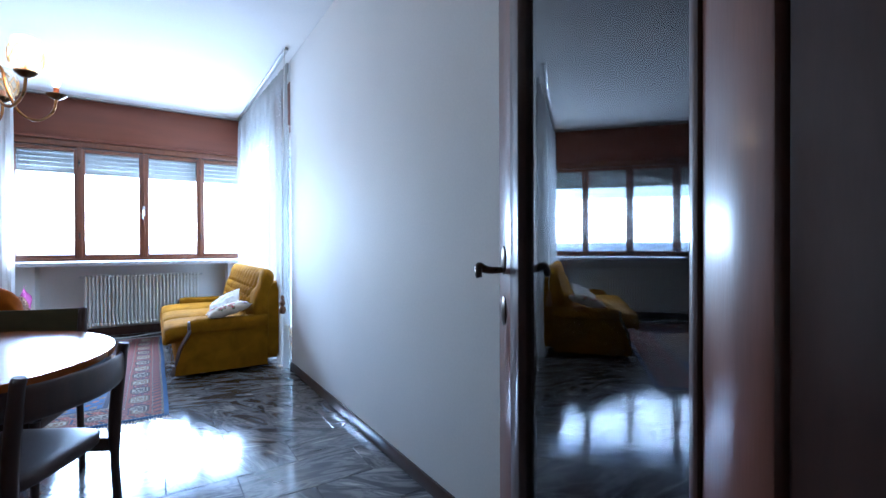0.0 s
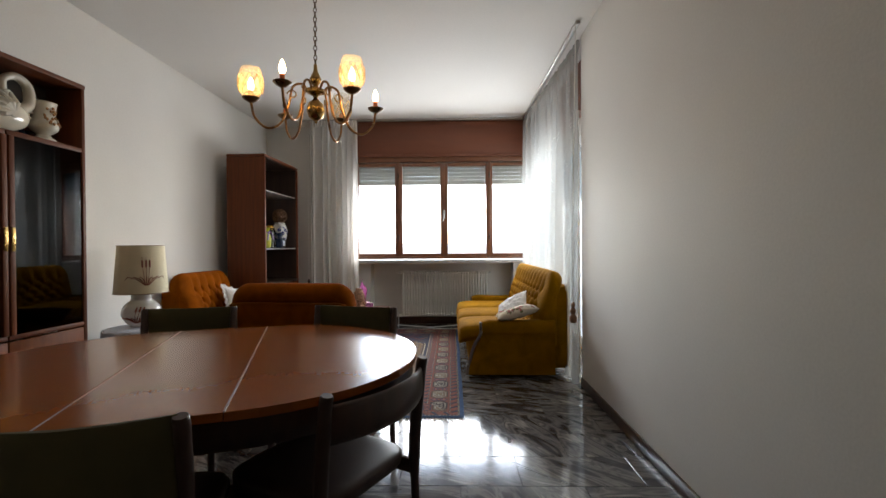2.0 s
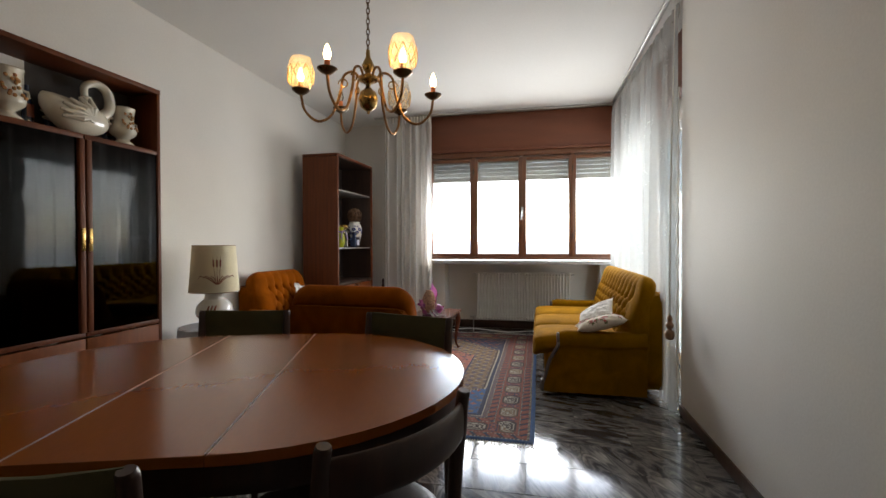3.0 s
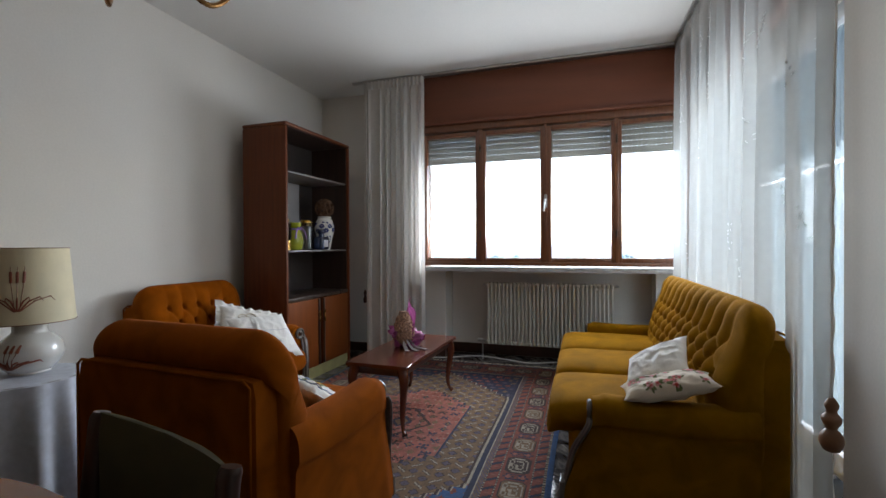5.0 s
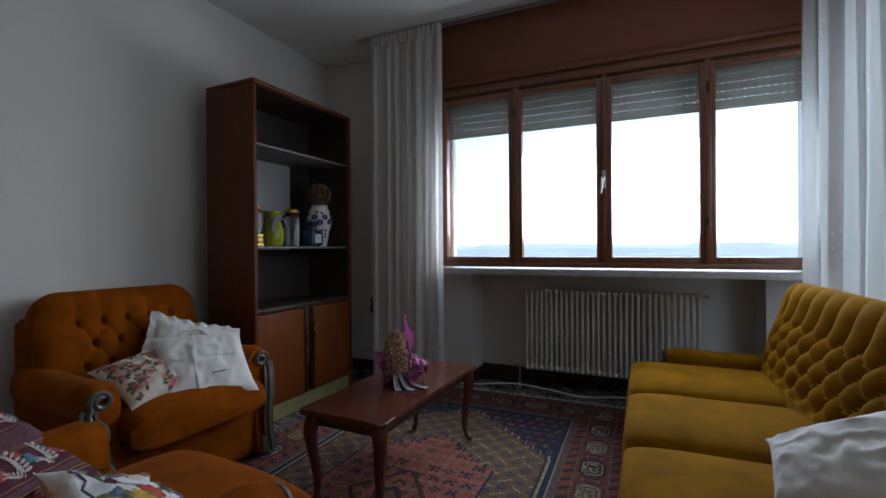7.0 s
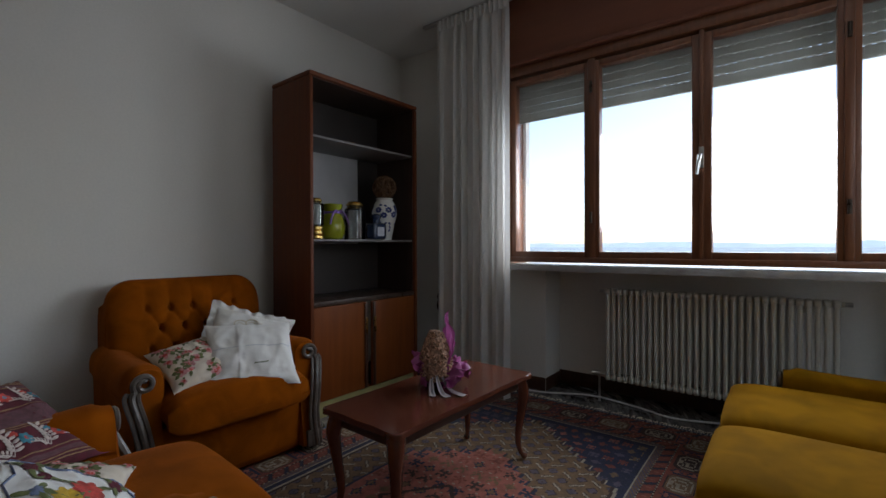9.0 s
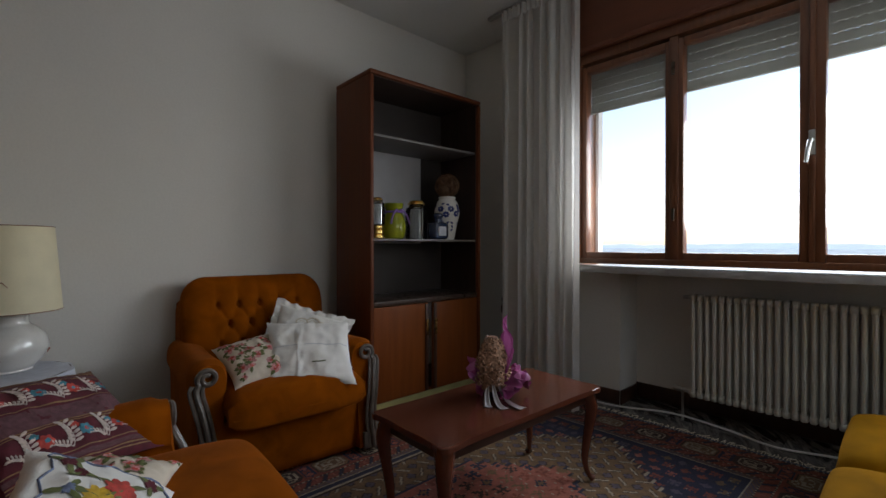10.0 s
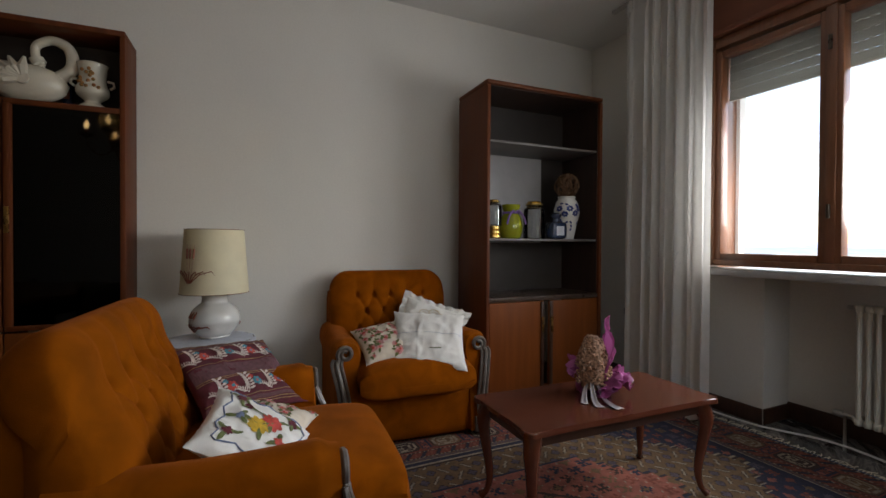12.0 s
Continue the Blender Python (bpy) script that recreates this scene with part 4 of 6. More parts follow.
def easy_seat(name, label, category, m, width, seats, mat, top, cols, corner, lean=1.0, depth=0.80, arm_in=0.075, crease=0.45, arm_top=0.60, back_in=0.08, seat_out=0.0, tufts=(3.4, 2.0, 0.05, 0.55), seat=0.385):
    """An armchair or sofa, front towards +y, the middle of its footprint at the origin."""
    s = thing(name, label, category, m)
    back, front = -depth / 2, depth / 2
    inner = width - 0.24
    part("base", puff((-width / 2 + 0.07, back + 0.06, 0.02), (width / 2 - 0.07, front - 0.04 + seat_out, 0.33), 12, 10), mat, s)
    sw = inner / seats
    for i in range(seats):
        x0 = -inner / 2 + i * sw
        bm = bmesh.new()

        def f(u, v, x0=x0):
            a = 2 * math.pi * v
            ca, sa = math.cos(a), math.sin(a)
            y = (back + 0.16 + front + 0.06 + seat_out) / 2 + (front + 0.06 + seat_out - back - 0.16) / 2 * math.copysign(abs(ca) ** 0.35, ca)
            e = max(0.0, 1 - abs(2 * u - 1) ** 6) ** 0.5
            crown = 0.018 * (1 - (2 * u - 1) ** 2) * (sa > 0)
            z = seat + (0.085 + crown) * math.copysign(abs(sa) ** 0.55, sa) * (0.25 + 0.75 * e)
            if ca > 0.6:
                z -= 0.045 * (ca - 0.6) / 0.4 * (sa < 0.3)
            yc = (back + front) / 2
            return Vector((x0 + sw * (0.006 + 0.988 * u), yc + (y - yc) * (0.965 + 0.035 * e), z + 0.004 * noise.noise(Vector((u * 3 + i, y * 5, 0)))))

        sheet(22, 44, f, bm)
        bmesh.ops.remove_doubles(bm, verts=bm.verts, dist=0.0008)
        bmesh.ops.holes_fill(bm, edges=[e for e in bm.edges if e.is_boundary])
        cu = part("seat_cushion", bm, mat, s)
        line = []
        for v in range(0, 9):
            line.append((x0 + sw * (0.03 + 0.94 * v / 8), front + seat_out + 0.052 + 0.006 * math.sin(math.pi * v / 8), seat - 0.033))
        part("piping", tube(line, 0.004, 6), mat, cu)
    bm = tufted_back(width - back_in, top, lean, cols, corner, 0.19, 0.30, crease, *tufts)
    bmesh.ops.translate(bm, verts=bm.verts, vec=(0, back + 0.19, 0))
    b = part("backrest", bm, mat, s, "deep-buttoned backrest")
    bm = puff((-width / 2 + 0.05, back - 0.035, 0.06), (width / 2 - 0.05, back + 0.15, top - 0.125), 18, 12)
    panel = part("back_panel", bm, mat, s)
    line = [(-width / 2 + 0.062, back - 0.034, z) for z in (0.10, 0.4, top - 0.15)] + [(-width / 2 + 0.085, back - 0.035, top - 0.130), (width / 2 - 0.085, back - 0.035, top - 0.130)] + [(width / 2 - 0.062, back - 0.034, z) for z in (top - 0.15, 0.4, 0.10)]
    part("piping", tube(line, 0.005, 6), mat, panel)
    for side in (-1, 1):
        scroll_arm(side * (width / 2 - 0.075), side, back + 0.10, front - arm_in, mat, s, arm_top, fwd=arm_in)
    return s


ARM1 = pose(-1.125, 5.565, 0, rz=-94)
easy_seat("armchair", "burnt orange velvet armchair with a buttoned back beside the bookcase", "armchair", ARM1, 0.90, 1, ORANGE, 0.925, 14, 0.13, crease=0.28, back_in=0.11, tufts=(4.5, 3.0, 0.13, 0.75))
ARM2 = pose(-0.04, 4.61, 0, rz=-4)
easy_seat("armchair", "burnt orange velvet armchair turned away from the dining table", "armchair", ARM2, 0.92, 1, ORANGE, 0.915, 14, 0.13, back_in=0.06, arm_in=0.11, seat_out=0.06, arm_top=0.615, crease=0.28, tufts=(4.5, 3.0, 0.13, 0.75))
SOFA = pose(1.585, 6.16, 0, rz=90)
easy_seat("sofa", "three-seat mustard velvet sofa with a deep-buttoned back", "sofa", SOFA, 2.10, 3, VELVET, 0.93, 26, 0.14, depth=0.88, arm_in=0.15, crease=0.8, arm_top=0.52, back_in=0.06, seat=0.36, tufts=(6.0, 4.0, 0.12, 0.5))

# ---- rug ----
RUGCOL = [("navy", (0.014, 0.018, 0.045)), ("brick red", (0.165, 0.040, 0.026)), ("rose pink", (0.25, 0.080, 0.058)), ("tan", (0.135, 0.080, 0.040)), ("ivory", (0.27, 0.235, 0.18)), ("bright blue", (0.025, 0.070, 0.17)), ("dusty violet", (0.070, 0.055, 0.085)), ("dark brown", (0.035, 0.018, 0.015))]
WOOL = [material("%s wool" % n, c, 0.95, vary=0.3, scale=40, grain=0.6, grain_scale=400) for n, c in RUGCOL]
NAVY, RED, PINK, TAN, IVORY, BLUE, VIOLET, BROWN = range(8)


MEANDER = ("..#######..", ".#.......#.", "#..##.##..#", "#.#..#..#.#", "#.#.....#.#", "#.####..#.#", "#....#....#", "#.##...##.#", ".#..###..#.", "..#######..")
FLOWER = ("..#..", ".#o#.", "#ooo#", ".#o#.", "..#..")
BIRD = ("#....#.", "##..##.", ".####..", "..##.##", ".#..#..")
COMB = ("#.#.#", "#####", "..#..", "#####", "#.#.#")


def stitch(motif, u, v, wide, high):
    """The mark of a small woven motif at u, v from its middle; '.' outside."""
    i, j = math.floor((u / wide + 0.5) * len(motif[0])), math.floor((v / high + 0.5) * len(motif))
    return motif[j][i] if 0 <= i < len(motif[0]) and 0 <= j < len(motif) else "."


def scattered(x, y, step, salt):
    """Cell number and place within the cell for motifs set in staggered rows."""
    row = math.floor(y / step)
    sx = x + (step * 0.5 if row % 2 else 0.0)
    col = math.floor(sx / step)
    return (col * 7 + row * 13 + salt + (col * row) % 5) % 11, sx - (col + 0.5) * step, y - (row + 0.5) * step


def rug_colour(x, y, hx, hy):
    """The knot's colour at x, y from the rug's middle: borders, stepped hexagon field and medallion."""
    e = min(hx - abs(x), (hy - abs(y)))
    along = y if hx - abs(x) < hy - abs(y) else x
    if e < 0.03:
        return BLUE
    if e < 0.04 or 0.092 < e < 0.10 or 0.262 < e < 0.27 or 0.318 < e < 0.326:
        return IVORY if (along / 0.024) % 1 < 0.4 else BROWN
    if e < 0.10 or 0.262 < e < 0.326:
        c = 0.066 if e < 0.2 else 0.294
        q = (along / 0.085) % 1
        lean = abs(q - 0.5 + (e - c) * 8)
        if lean < 0.10:
            return NAVY
        return BROWN if lean < 0.16 else (PINK if abs(q - 0.02) < 0.07 and abs(e - c) < 0.010 else RED)
    if e < 0.262:
        k = math.floor(along / 0.25)
        q = along - (k + 0.5) * 0.25
        r = e - 0.181
        if abs(q) < 0.088 and abs(r) < 0.066 and abs(q) + abs(r) < 0.128:
            if abs(q) > 0.082 or abs(r) > 0.060 or abs(q) + abs(r) > 0.120:
                return BROWN
            return IVORY if stitch(MEANDER, q, r, 0.145, 0.105) == "#" else (TAN if k % 2 else BROWN)
        m = stitch(FLOWER, abs(q) - 0.125, abs(r) - 0.035, 0.06, 0.055)
        return NAVY if m == "#" else (PINK if m == "o" else (NAVY if abs(abs(q) - 0.100) < 0.006 and abs(r) < 0.05 else RED))
    if e < 0.352:
        return TAN if (along / 0.034 + e / 0.013) % 1 < 0.42 else VIOLET
    if e < 0.360:
        return IVORY
    if e < 0.392:
        return NAVY
    fx, fy = hx - 0.392, hy - 0.392
    step = 0.045
    ax, ay = abs(x), abs(y)
    sy = math.floor(ay / step) * step
    reach = fx if sy < fy * 0.52 else fx - (sy - fy * 0.52) * 1.15
    if ax > reach:
        i, u, v = scattered(x, y, 0.075, 3)
        if stitch(COMB if i % 2 else FLOWER, u, v, 0.05, 0.048) in "#o":
            return (RED, TAN, VIOLET, RED, PINK)[i % 5]
        return IVORY if i % 4 == 1 and abs(u - v) < 0.006 and abs(u) < 0.02 else (BLUE if y < -fy * 0.35 else NAVY)
    if ax > reach - 0.010:
        return IVORY
    if ax > reach - 0.024:
        return BROWN
    mr = 0.385 if sy < 0.36 else 0.385 - (sy - 0.36) * 1.2
    if ax < mr - 0.026:
        if abs(ax + ay * 0.8 - 0.20) < 0.012 and ay < 0.25:
            return BROWN
        if ax + ay * 0.8 < 0.075:
            return NAVY if ax + ay * 0.8 > 0.05 else TAN
        i, u, v = scattered(ax, ay, 0.088, 1)
        m = stitch((FLOWER, BIRD, COMB, BIRD)[i % 4], u if i % 3 else -u, v, 0.066, 0.062)
        if m == "#":
            return (NAVY, BROWN, RED, BROWN, TAN)[i % 5]
        if m == "o":
            return TAN
        if abs(u) < 0.006 and abs(abs(v) - 0.038) < 0.004:
            return IVORY
        return PINK
    if ax < mr - 0.014:
        return PINK if ax < mr - 0.020 else BROWN
    if ax < mr:
        return NAVY
    a, b = math.floor(x / 0.07), math.floor(y / 0.062)
    u, v = x - (a + 0.5) * 0.07, y - (b + 0.5) * 0.062
    if (a + b) % 2:
        w = u * 0.75 + v * (1 if a % 2 else -1)
        return (IVORY if abs(w) < 0.0065 else BROWN) if abs(w) < 0.0115 and abs(u) < 0.026 else TAN
    d = min(math.hypot(abs(u) - 0.012, v), math.hypot(u, abs(v) - 0.012))
    return VIOLET if d < 0.010 else (BROWN if d < 0.0145 else TAN)


def oriental_rug(cx, cy, hx, hy, cell=0.0072):
    nx, ny = int(2 * hx / cell), int(2 * hy / cell)
    xs = [-hx + 2 * hx * i / nx for i in range(nx + 1)]
    ys = [-hy + 2 * hy * j / ny for j in range(ny + 1)]
    verts = []
    for x in xs:
        for y in ys:
            wob = 0.006 * noise.noise(Vector((y * 1.5, x * 0.3, 0)))
            edge = min(hx - abs(x), hy - abs(y))
            verts.append((x + wob * (abs(x) / hx), y, 0.004 + 0.008 * min(1, edge / 0.02) + 0.0016 * noise.noise(Vector((x * 3, y * 3, 0)))))
    faces, index = [], []
    for i in range(nx):
        for j in range(ny):
            a = i * (ny + 1) + j
            faces.append((a, a + ny + 1, a + ny + 2, a + 1))
            index.append(rug_colour((xs[i] + xs[i + 1]) / 2, (ys[j] + ys[j + 1]) / 2, hx, hy))
    me = bpy.data.meshes.new("wool_field")
    me.from_pydata(verts, [], faces)
    for w in WOOL:
        me.materials.append(w)
    me.polygons.foreach_set("material_index", index)
    me.shade_smooth()
    r = thing("oriental_rug", "worn oriental rug with a pink medallion and red borders", "rug", pose(cx, cy, 0.0))
    pile = new("wool_field", me)
    pile.parent = r
    for s in (-1, 1):
        bm = bmesh.new()
        rr = random.Random(s + 5)
        for k in range(130):
            x = -hx + 2 * hx * (k + 0.5) / 130
            ln = rr.uniform(0.03, 0.06)
            tube([(x, s * hy, 0.006), (x + rr.uniform(-0.012, 0.012), s * (hy + ln * 0.6), 0.005), (x + rr.uniform(-0.02, 0.02), s * (hy + ln), 0.003)], 0.0022, 4, bm)
        part("fringe", bm, LACE, r, "short cream fringe")
    return r


oriental_rug(0.10, 5.82, 1.01, 1.59)


# ---- coffee table ----
def coffee_table(m):
    c = thing("coffee_table", "worn mahogany coffee table with curved cabriole legs", "table", m)
    hx, hy, z = 0.218, 0.49, 0.44
    out = []
    for sx, sy in ((1, 1), (-1, 1), (-1, -1), (1, -1)):
        cx, cy = sx * (hx - 0.03), sy * (hy - 0.03)
        a0 = math.atan2(sy, sx) - math.pi / 4
        for k in range(6):
            a = a0 + math.pi / 2 * k / 5
            out.append((cx + 0.03 * math.cos(a), cy + 0.03 * math.sin(a)))
    wavy = []
    for i, (x, y) in enumerate(out):
        x2, y2 = out[(i + 1) % len(out)]
        wavy.append((x, y))
        if math.hypot(x2 - x, y2 - y) > 0.2:
            for k in range(1, 12):
                t = k / 12
                px, py = x + (x2 - x) * t, y + (y2 - y) * t
                inn = 0.012 * math.sin(math.pi * t) ** 0.5 * (1 - 0.5 * math.sin(math.pi * t) ** 6)
                if abs(x2 - x) < 0.01:
                    px -= math.copysign(inn, px)
                else:
                    py -= math.copysign(inn, py)
                wavy.append((px, py))
    part("tabletop", extrude(wavy, 0.022, m=pose(0, 0, z - 0.022), bevel=0.006), MAHOGANY, c, smooth=False)
    bm = box((-hx + 0.045, -hy + 0.06, z - 0.075), (-hx + 0.065, hy - 0.06, z - 0.022), 0.003)
    box((hx - 0.065, -hy + 0.06, z - 0.075), (hx - 0.045, hy - 0.06, z - 0.022), 0.003, bm=bm)
    box((-hx + 0.065, -hy + 0.045, z - 0.075), (hx - 0.065, -hy + 0.065, z - 0.022), 0.003, bm=bm)
    box((-hx + 0.065, hy - 0.065, z - 0.075), (hx - 0.065, hy - 0.045, z - 0.022), 0.003, bm=bm)
    part("apron", bm, DARKWOOD, c)
    for sx in (-1, 1):
        for sy in (-1, 1):
            x, y = sx * (hx - 0.055), sy * (hy - 0.055)
            path = spline([(x, y, z - 0.03), (x + sx * 0.016, y + sy * 0.016, z - 0.10), (x + sx * 0.010, y + sy * 0.010, z - 0.18), (x - sx * 0.004, y - sy * 0.004, 0.12), (x + sx * 0.004, y + sy * 0.004, 0.045), (x + sx * 0.022, y + sy * 0.022, 0.016)], 5)
            k = len(path)
            rs = [0.037 - 0.025 * min(1, i / (k * 0.72)) + (0.008 * max(0, (i - k * 0.85) / (k * 0.15))) for i in range(k)]
            part("leg", tube(path, rs, 10), MAHOGANY, c)
    return c


coffee_table(pose(0.052, 6.045, 0.012, rz=-2))


# ---- radiator ----
def radiator(x0, x1, y, z0, z1):
    r = thing("radiator", "cream enamelled column radiator in the niche under the window", "radiator")
    n = 32
    bm = bmesh.new()
    for dy in (-0.035, 0.035):
        tube([(0, dy, z0 + 0.03), (0, dy, z1 - 0.03)], 0.0115, 8, bm)
    for z in (z0 + 0.02, z1 - 0.02):
        puff((-0.018, -0.05, z - 0.022), (0.018, 0.05, z + 0.022), 4, 3, bm)
    col = mesh("column", bm, ENAMEL)
    for i in range(n):
        ob = new("column", col)
        ob.parent, ob.location = r, (x0 + (x1 - x0) * (i + 0.5) / n, y, 0)
    for z in (z0 + 0.02, z1 - 0.02):
        part("header", tube([(x0 - 0.015, y, z), (x1 + 0.015, y, z)], 0.014, 10), ENAMEL, r)
    for x, z in ((x0 - 0.03, z1 - 0.02), (x1 + 0.03, z1 - 0.02)):
        part("bleed_plug", tube([(x - 0.016, y, z), (x + 0.016, y, z)], 0.012, 8), STEEL, r)
    bm = tube([(x0 - 0.01, y, z0 + 0.03), (x0 - 0.06, y, z0 + 0.03)], 0.011, 8)
    lathe([(0, 0), (0.017, 0), (0.02, 0.01), (0.017, 0.045), (0, 0.05)], 12, bm, pose(x0 - 0.055, y, z0 + 0.03, 0, -90, 0))
    tube([(x0 - 0.05, y, z0 + 0.03), (x0 - 0.05, y, 0.0)], 0.008, 8, bm)
    part("valve", bm, STEEL, r, "metal radiator valve")
    for x in (x0 + 0.15, x1 - 0.15):
        part("bracket", box((x - 0.012, y, z1 - 0.08), (x + 0.012, YW + 0.27, z1 - 0.06)), ENAMEL, r)
    return r


radiator(0.31, 1.54, 7.62, 0.165, 0.80)


# ---- curtains ----
def curtain(name, label, p0, p1, z0, z1, folds, depth, mat, seed=0, flare=0.25, hem=0.0):
    """A gathered curtain between two points of the plan; folds deepen towards the hem."""
    c = thing(name, label, "curtain")
    a, b = Vector((*p0, 0)), Vector((*p1, 0))
    d = (b - a).normalized()
    nrm = Vector((-d.y, d.x, 0))
    ln = (b - a).length
    bm = bmesh.new()

    def f(u, v):
        ph = noise.noise(Vector((u * 6, seed, 0))) * 3.4
        amp = depth * (0.45 + 0.55 * (1 - v) ** 0.8) * (0.7 + 0.5 * noise.noise(Vector((u * 4, seed + 5, v))))
        w = math.sin(2 * math.pi * (folds * u) + ph + 0.5 * noise.noise(Vector((u * 3, v * 1.5, seed))))
        w2 = 0.35 * math.sin(2 * math.pi * (folds * 2.3 * u) + 3 * ph)
        x = u * ln + flare * (u - 0.3) * (1 - v) ** 1.5 * 0.4
        z = z0 + (z1 - z0) * v + hem * noise.noise(Vector((u * 3, 9, seed))) * (1 - v) ** 4
        head = 0.35 if v > 0.97 else 1.0
        return a + d * x + nrm * (amp * (w + w2) * head) + Vector((0, 0, z))

    sheet(int(folds * 14), 46, f, bm)
    top = part("cloth", bm, mat, c)
    bm = bmesh.new()

    def g(u, v):
        w = math.sin(2 * math.pi * folds * 2.2 * u)
        return a + d * (u * ln) + nrm * (0.016 * w - 0.010) + Vector((0, 0, z1 - 0.075 + 0.08 * v))

    sheet(int(folds * 20), 3, g, bm)
    part("heading", bm, mat, c, "gathered heading tape")
    return c, f


c1, f1 = curtain("curtain", "white gathered cotton curtain beside the window", (-0.86, 7.20), (-0.225, 7.20), 0.03, H - 0.03, 7, 0.055, HEAVY, 1, 0.0)
c2, f2 = curtain("curtain", "long white sheer curtain in front of the balcony door", (2.075, 4.925), (1.995, 7.19), 0.015, H - 0.03, 11, 0.068, CURTAIN, 3, 0.0)


def sprigs(c, f, seed, count, lo, hi):
    """Embroidered sprigs on a curtain."""
    rr = random.Random(seed)
    bm = bmesh.new()
    for i in range(count):
        u, v = rr.uniform(0.05, 0.95), rr.uniform(lo, hi)
        for k in range(9):
            du, dv = rr.uniform(-0.012, 0.012), k * 0.006 + rr.uniform(-0.004, 0.004)
            p = f(min(1, max(0, u + du)), min(1, v + dv))
            q = f(min(1, max(0, u + du + rr.uniform(-0.005, 0.005))), min(1, v + dv + 0.004))
            tube([p, (p + q) / 2, q], 0.0019, 4, bm)
    tagged(part("embroidery", bm, STITCH, c, "embroidered sprigs"), kind="stuff")


sprigs(c1, f1, 2, 10, 0.15, 0.85)
sprigs(c2, f2, 3, 34, 0.3, 0.9)

# ---- the glazed door ----
def glazed_door():
    """The open door leaf: hinged on the doorway's jamb, its latch edge near the long wall."""
    hinge, latch = Vector((1.563, 0.872, 0)), Vector((1.974, 1.775, 0))
    d = latch - hinge
    w = d.length
    m = Matrix.Translation(hinge) @ pose(0, 0, 0, rz=math.degrees(math.atan2(d.y, d.x)))
    t = tagged(new("door_1"), "open red-brown wooden door with one large grey glass pane", "door", kind="structure")
    t.matrix_world = m
    z1 = 2.06
    bm = box((0.0, -0.022, 0.008), (0.10, 0.022, z1), 0.004)
    part("hinge_stile", bm, DOORWOOD, t)
    part("latch_stile", box((w - 0.13, -0.022, 0.008), (w, 0.022, z1), 0.004), DOORWOOD, t)
    part("bottom_rail", box((0.10, -0.021, 0.008), (w - 0.13, 0.021, 0.22), 0.004), DOORWOOD, t)
    part("top_rail", box((0.10, -0.021, z1 - 0.12), (w - 0.13, 0.021, z1), 0.004), DOORWOOD, t)
    for x0, x1 in ((0.10, 0.118), (w - 0.205, w - 0.13)):
        part("glazing_bead", box((x0, -0.019, 0.22), (x1, 0.027, z1 - 0.12), 0.006), DARKWOOD, t, "dark glazing bead")
    pane = part("pane", box((0.116, -0.003, 0.22), (w - 0.203, 0.003, z1 - 0.12)), DOORPANE, t, "large grey glass pane")
    pane.visible_shadow = False
    x = w - 0.055
    bm = bmesh.new()
    for z in (1.10, 0.945):
        lathe([(0, 0), (0.022, 0), (0.024, 0.003), (0.016, 0.007), (0, 0.008)], 14, bm, pose(x, 0.022, z, -90, 0, 0), squash=(1, 1.9))
    part("escutcheon", bm, IRON, t, "ornate bronzed lock plate")
    path = spline([(x, 0.025, 1.07), (x, 0.065, 1.07), (x - 0.012, 0.088, 1.075), (x - 0.02, 0.105, 1.083), (x - 0.03, 0.11, 1.066), (x - 0.034, 0.108, 1.05)], 5)
    part("door_handle", tube(path, [0.009 + 0.004 * math.sin(math.pi * i / (len(path) - 1)) for i in range(len(path))], 10), IRON, t, "curved bronzed lever handle")
    return t


glazed_door()


# ---- lamp on its covered table ----
def side_table(x, y, r, h):
    t = thing("side_table", "round side table under a pale floor-length cloth", "table", pose(x, y, 0))
    part("tabletop", lathe([(0, h - 0.03), (r - 0.004, h - 0.03), (r - 0.004, h - 0.012), (0, h - 0.012)], 32), DARKWOOD, t)
    for k in range(3):
        a = 2 * math.pi * k / 3
        part("leg", tube([(r * 0.6 * math.cos(a), r * 0.6 * math.sin(a), 0), (r * 0.6 * math.cos(a), r * 0.6 * math.sin(a), h - 0.03)], 0.014), DARKWOOD, t)
    c = thing("tablecloth", "pale blue-white cloth draped over the round side table", "tablecloth", pose(x, y, 0))
    bm = bmesh.new()

    def f(u, v):
        a = 2 * math.pi * u
        if v < 0.3:
            q = v / 0.3
            return Vector((q * (r - 0.006) * math.cos(a), q * (r - 0.006) * math.sin(a), h - 0.006))
        q = (v - 0.3) / 0.7
        rr = r + 0.004 + 0.05 * q + (0.004 + 0.026 * q) * math.sin(a * 11 + 0.8 * math.sin(3 * a))
        return Vector((rr * math.cos(a), rr * math.sin(a), h - 0.008 - (h - 0.025) * q ** 0.97))

    sheet(132, 26, f, bm, close_u=True)
    bmesh.ops.remove_doubles(bm, verts=bm.verts, dist=0.0005)
    part("cloth", bm, CLOTH, c)


side_table(-1.27, 4.50, 0.235, 0.585)


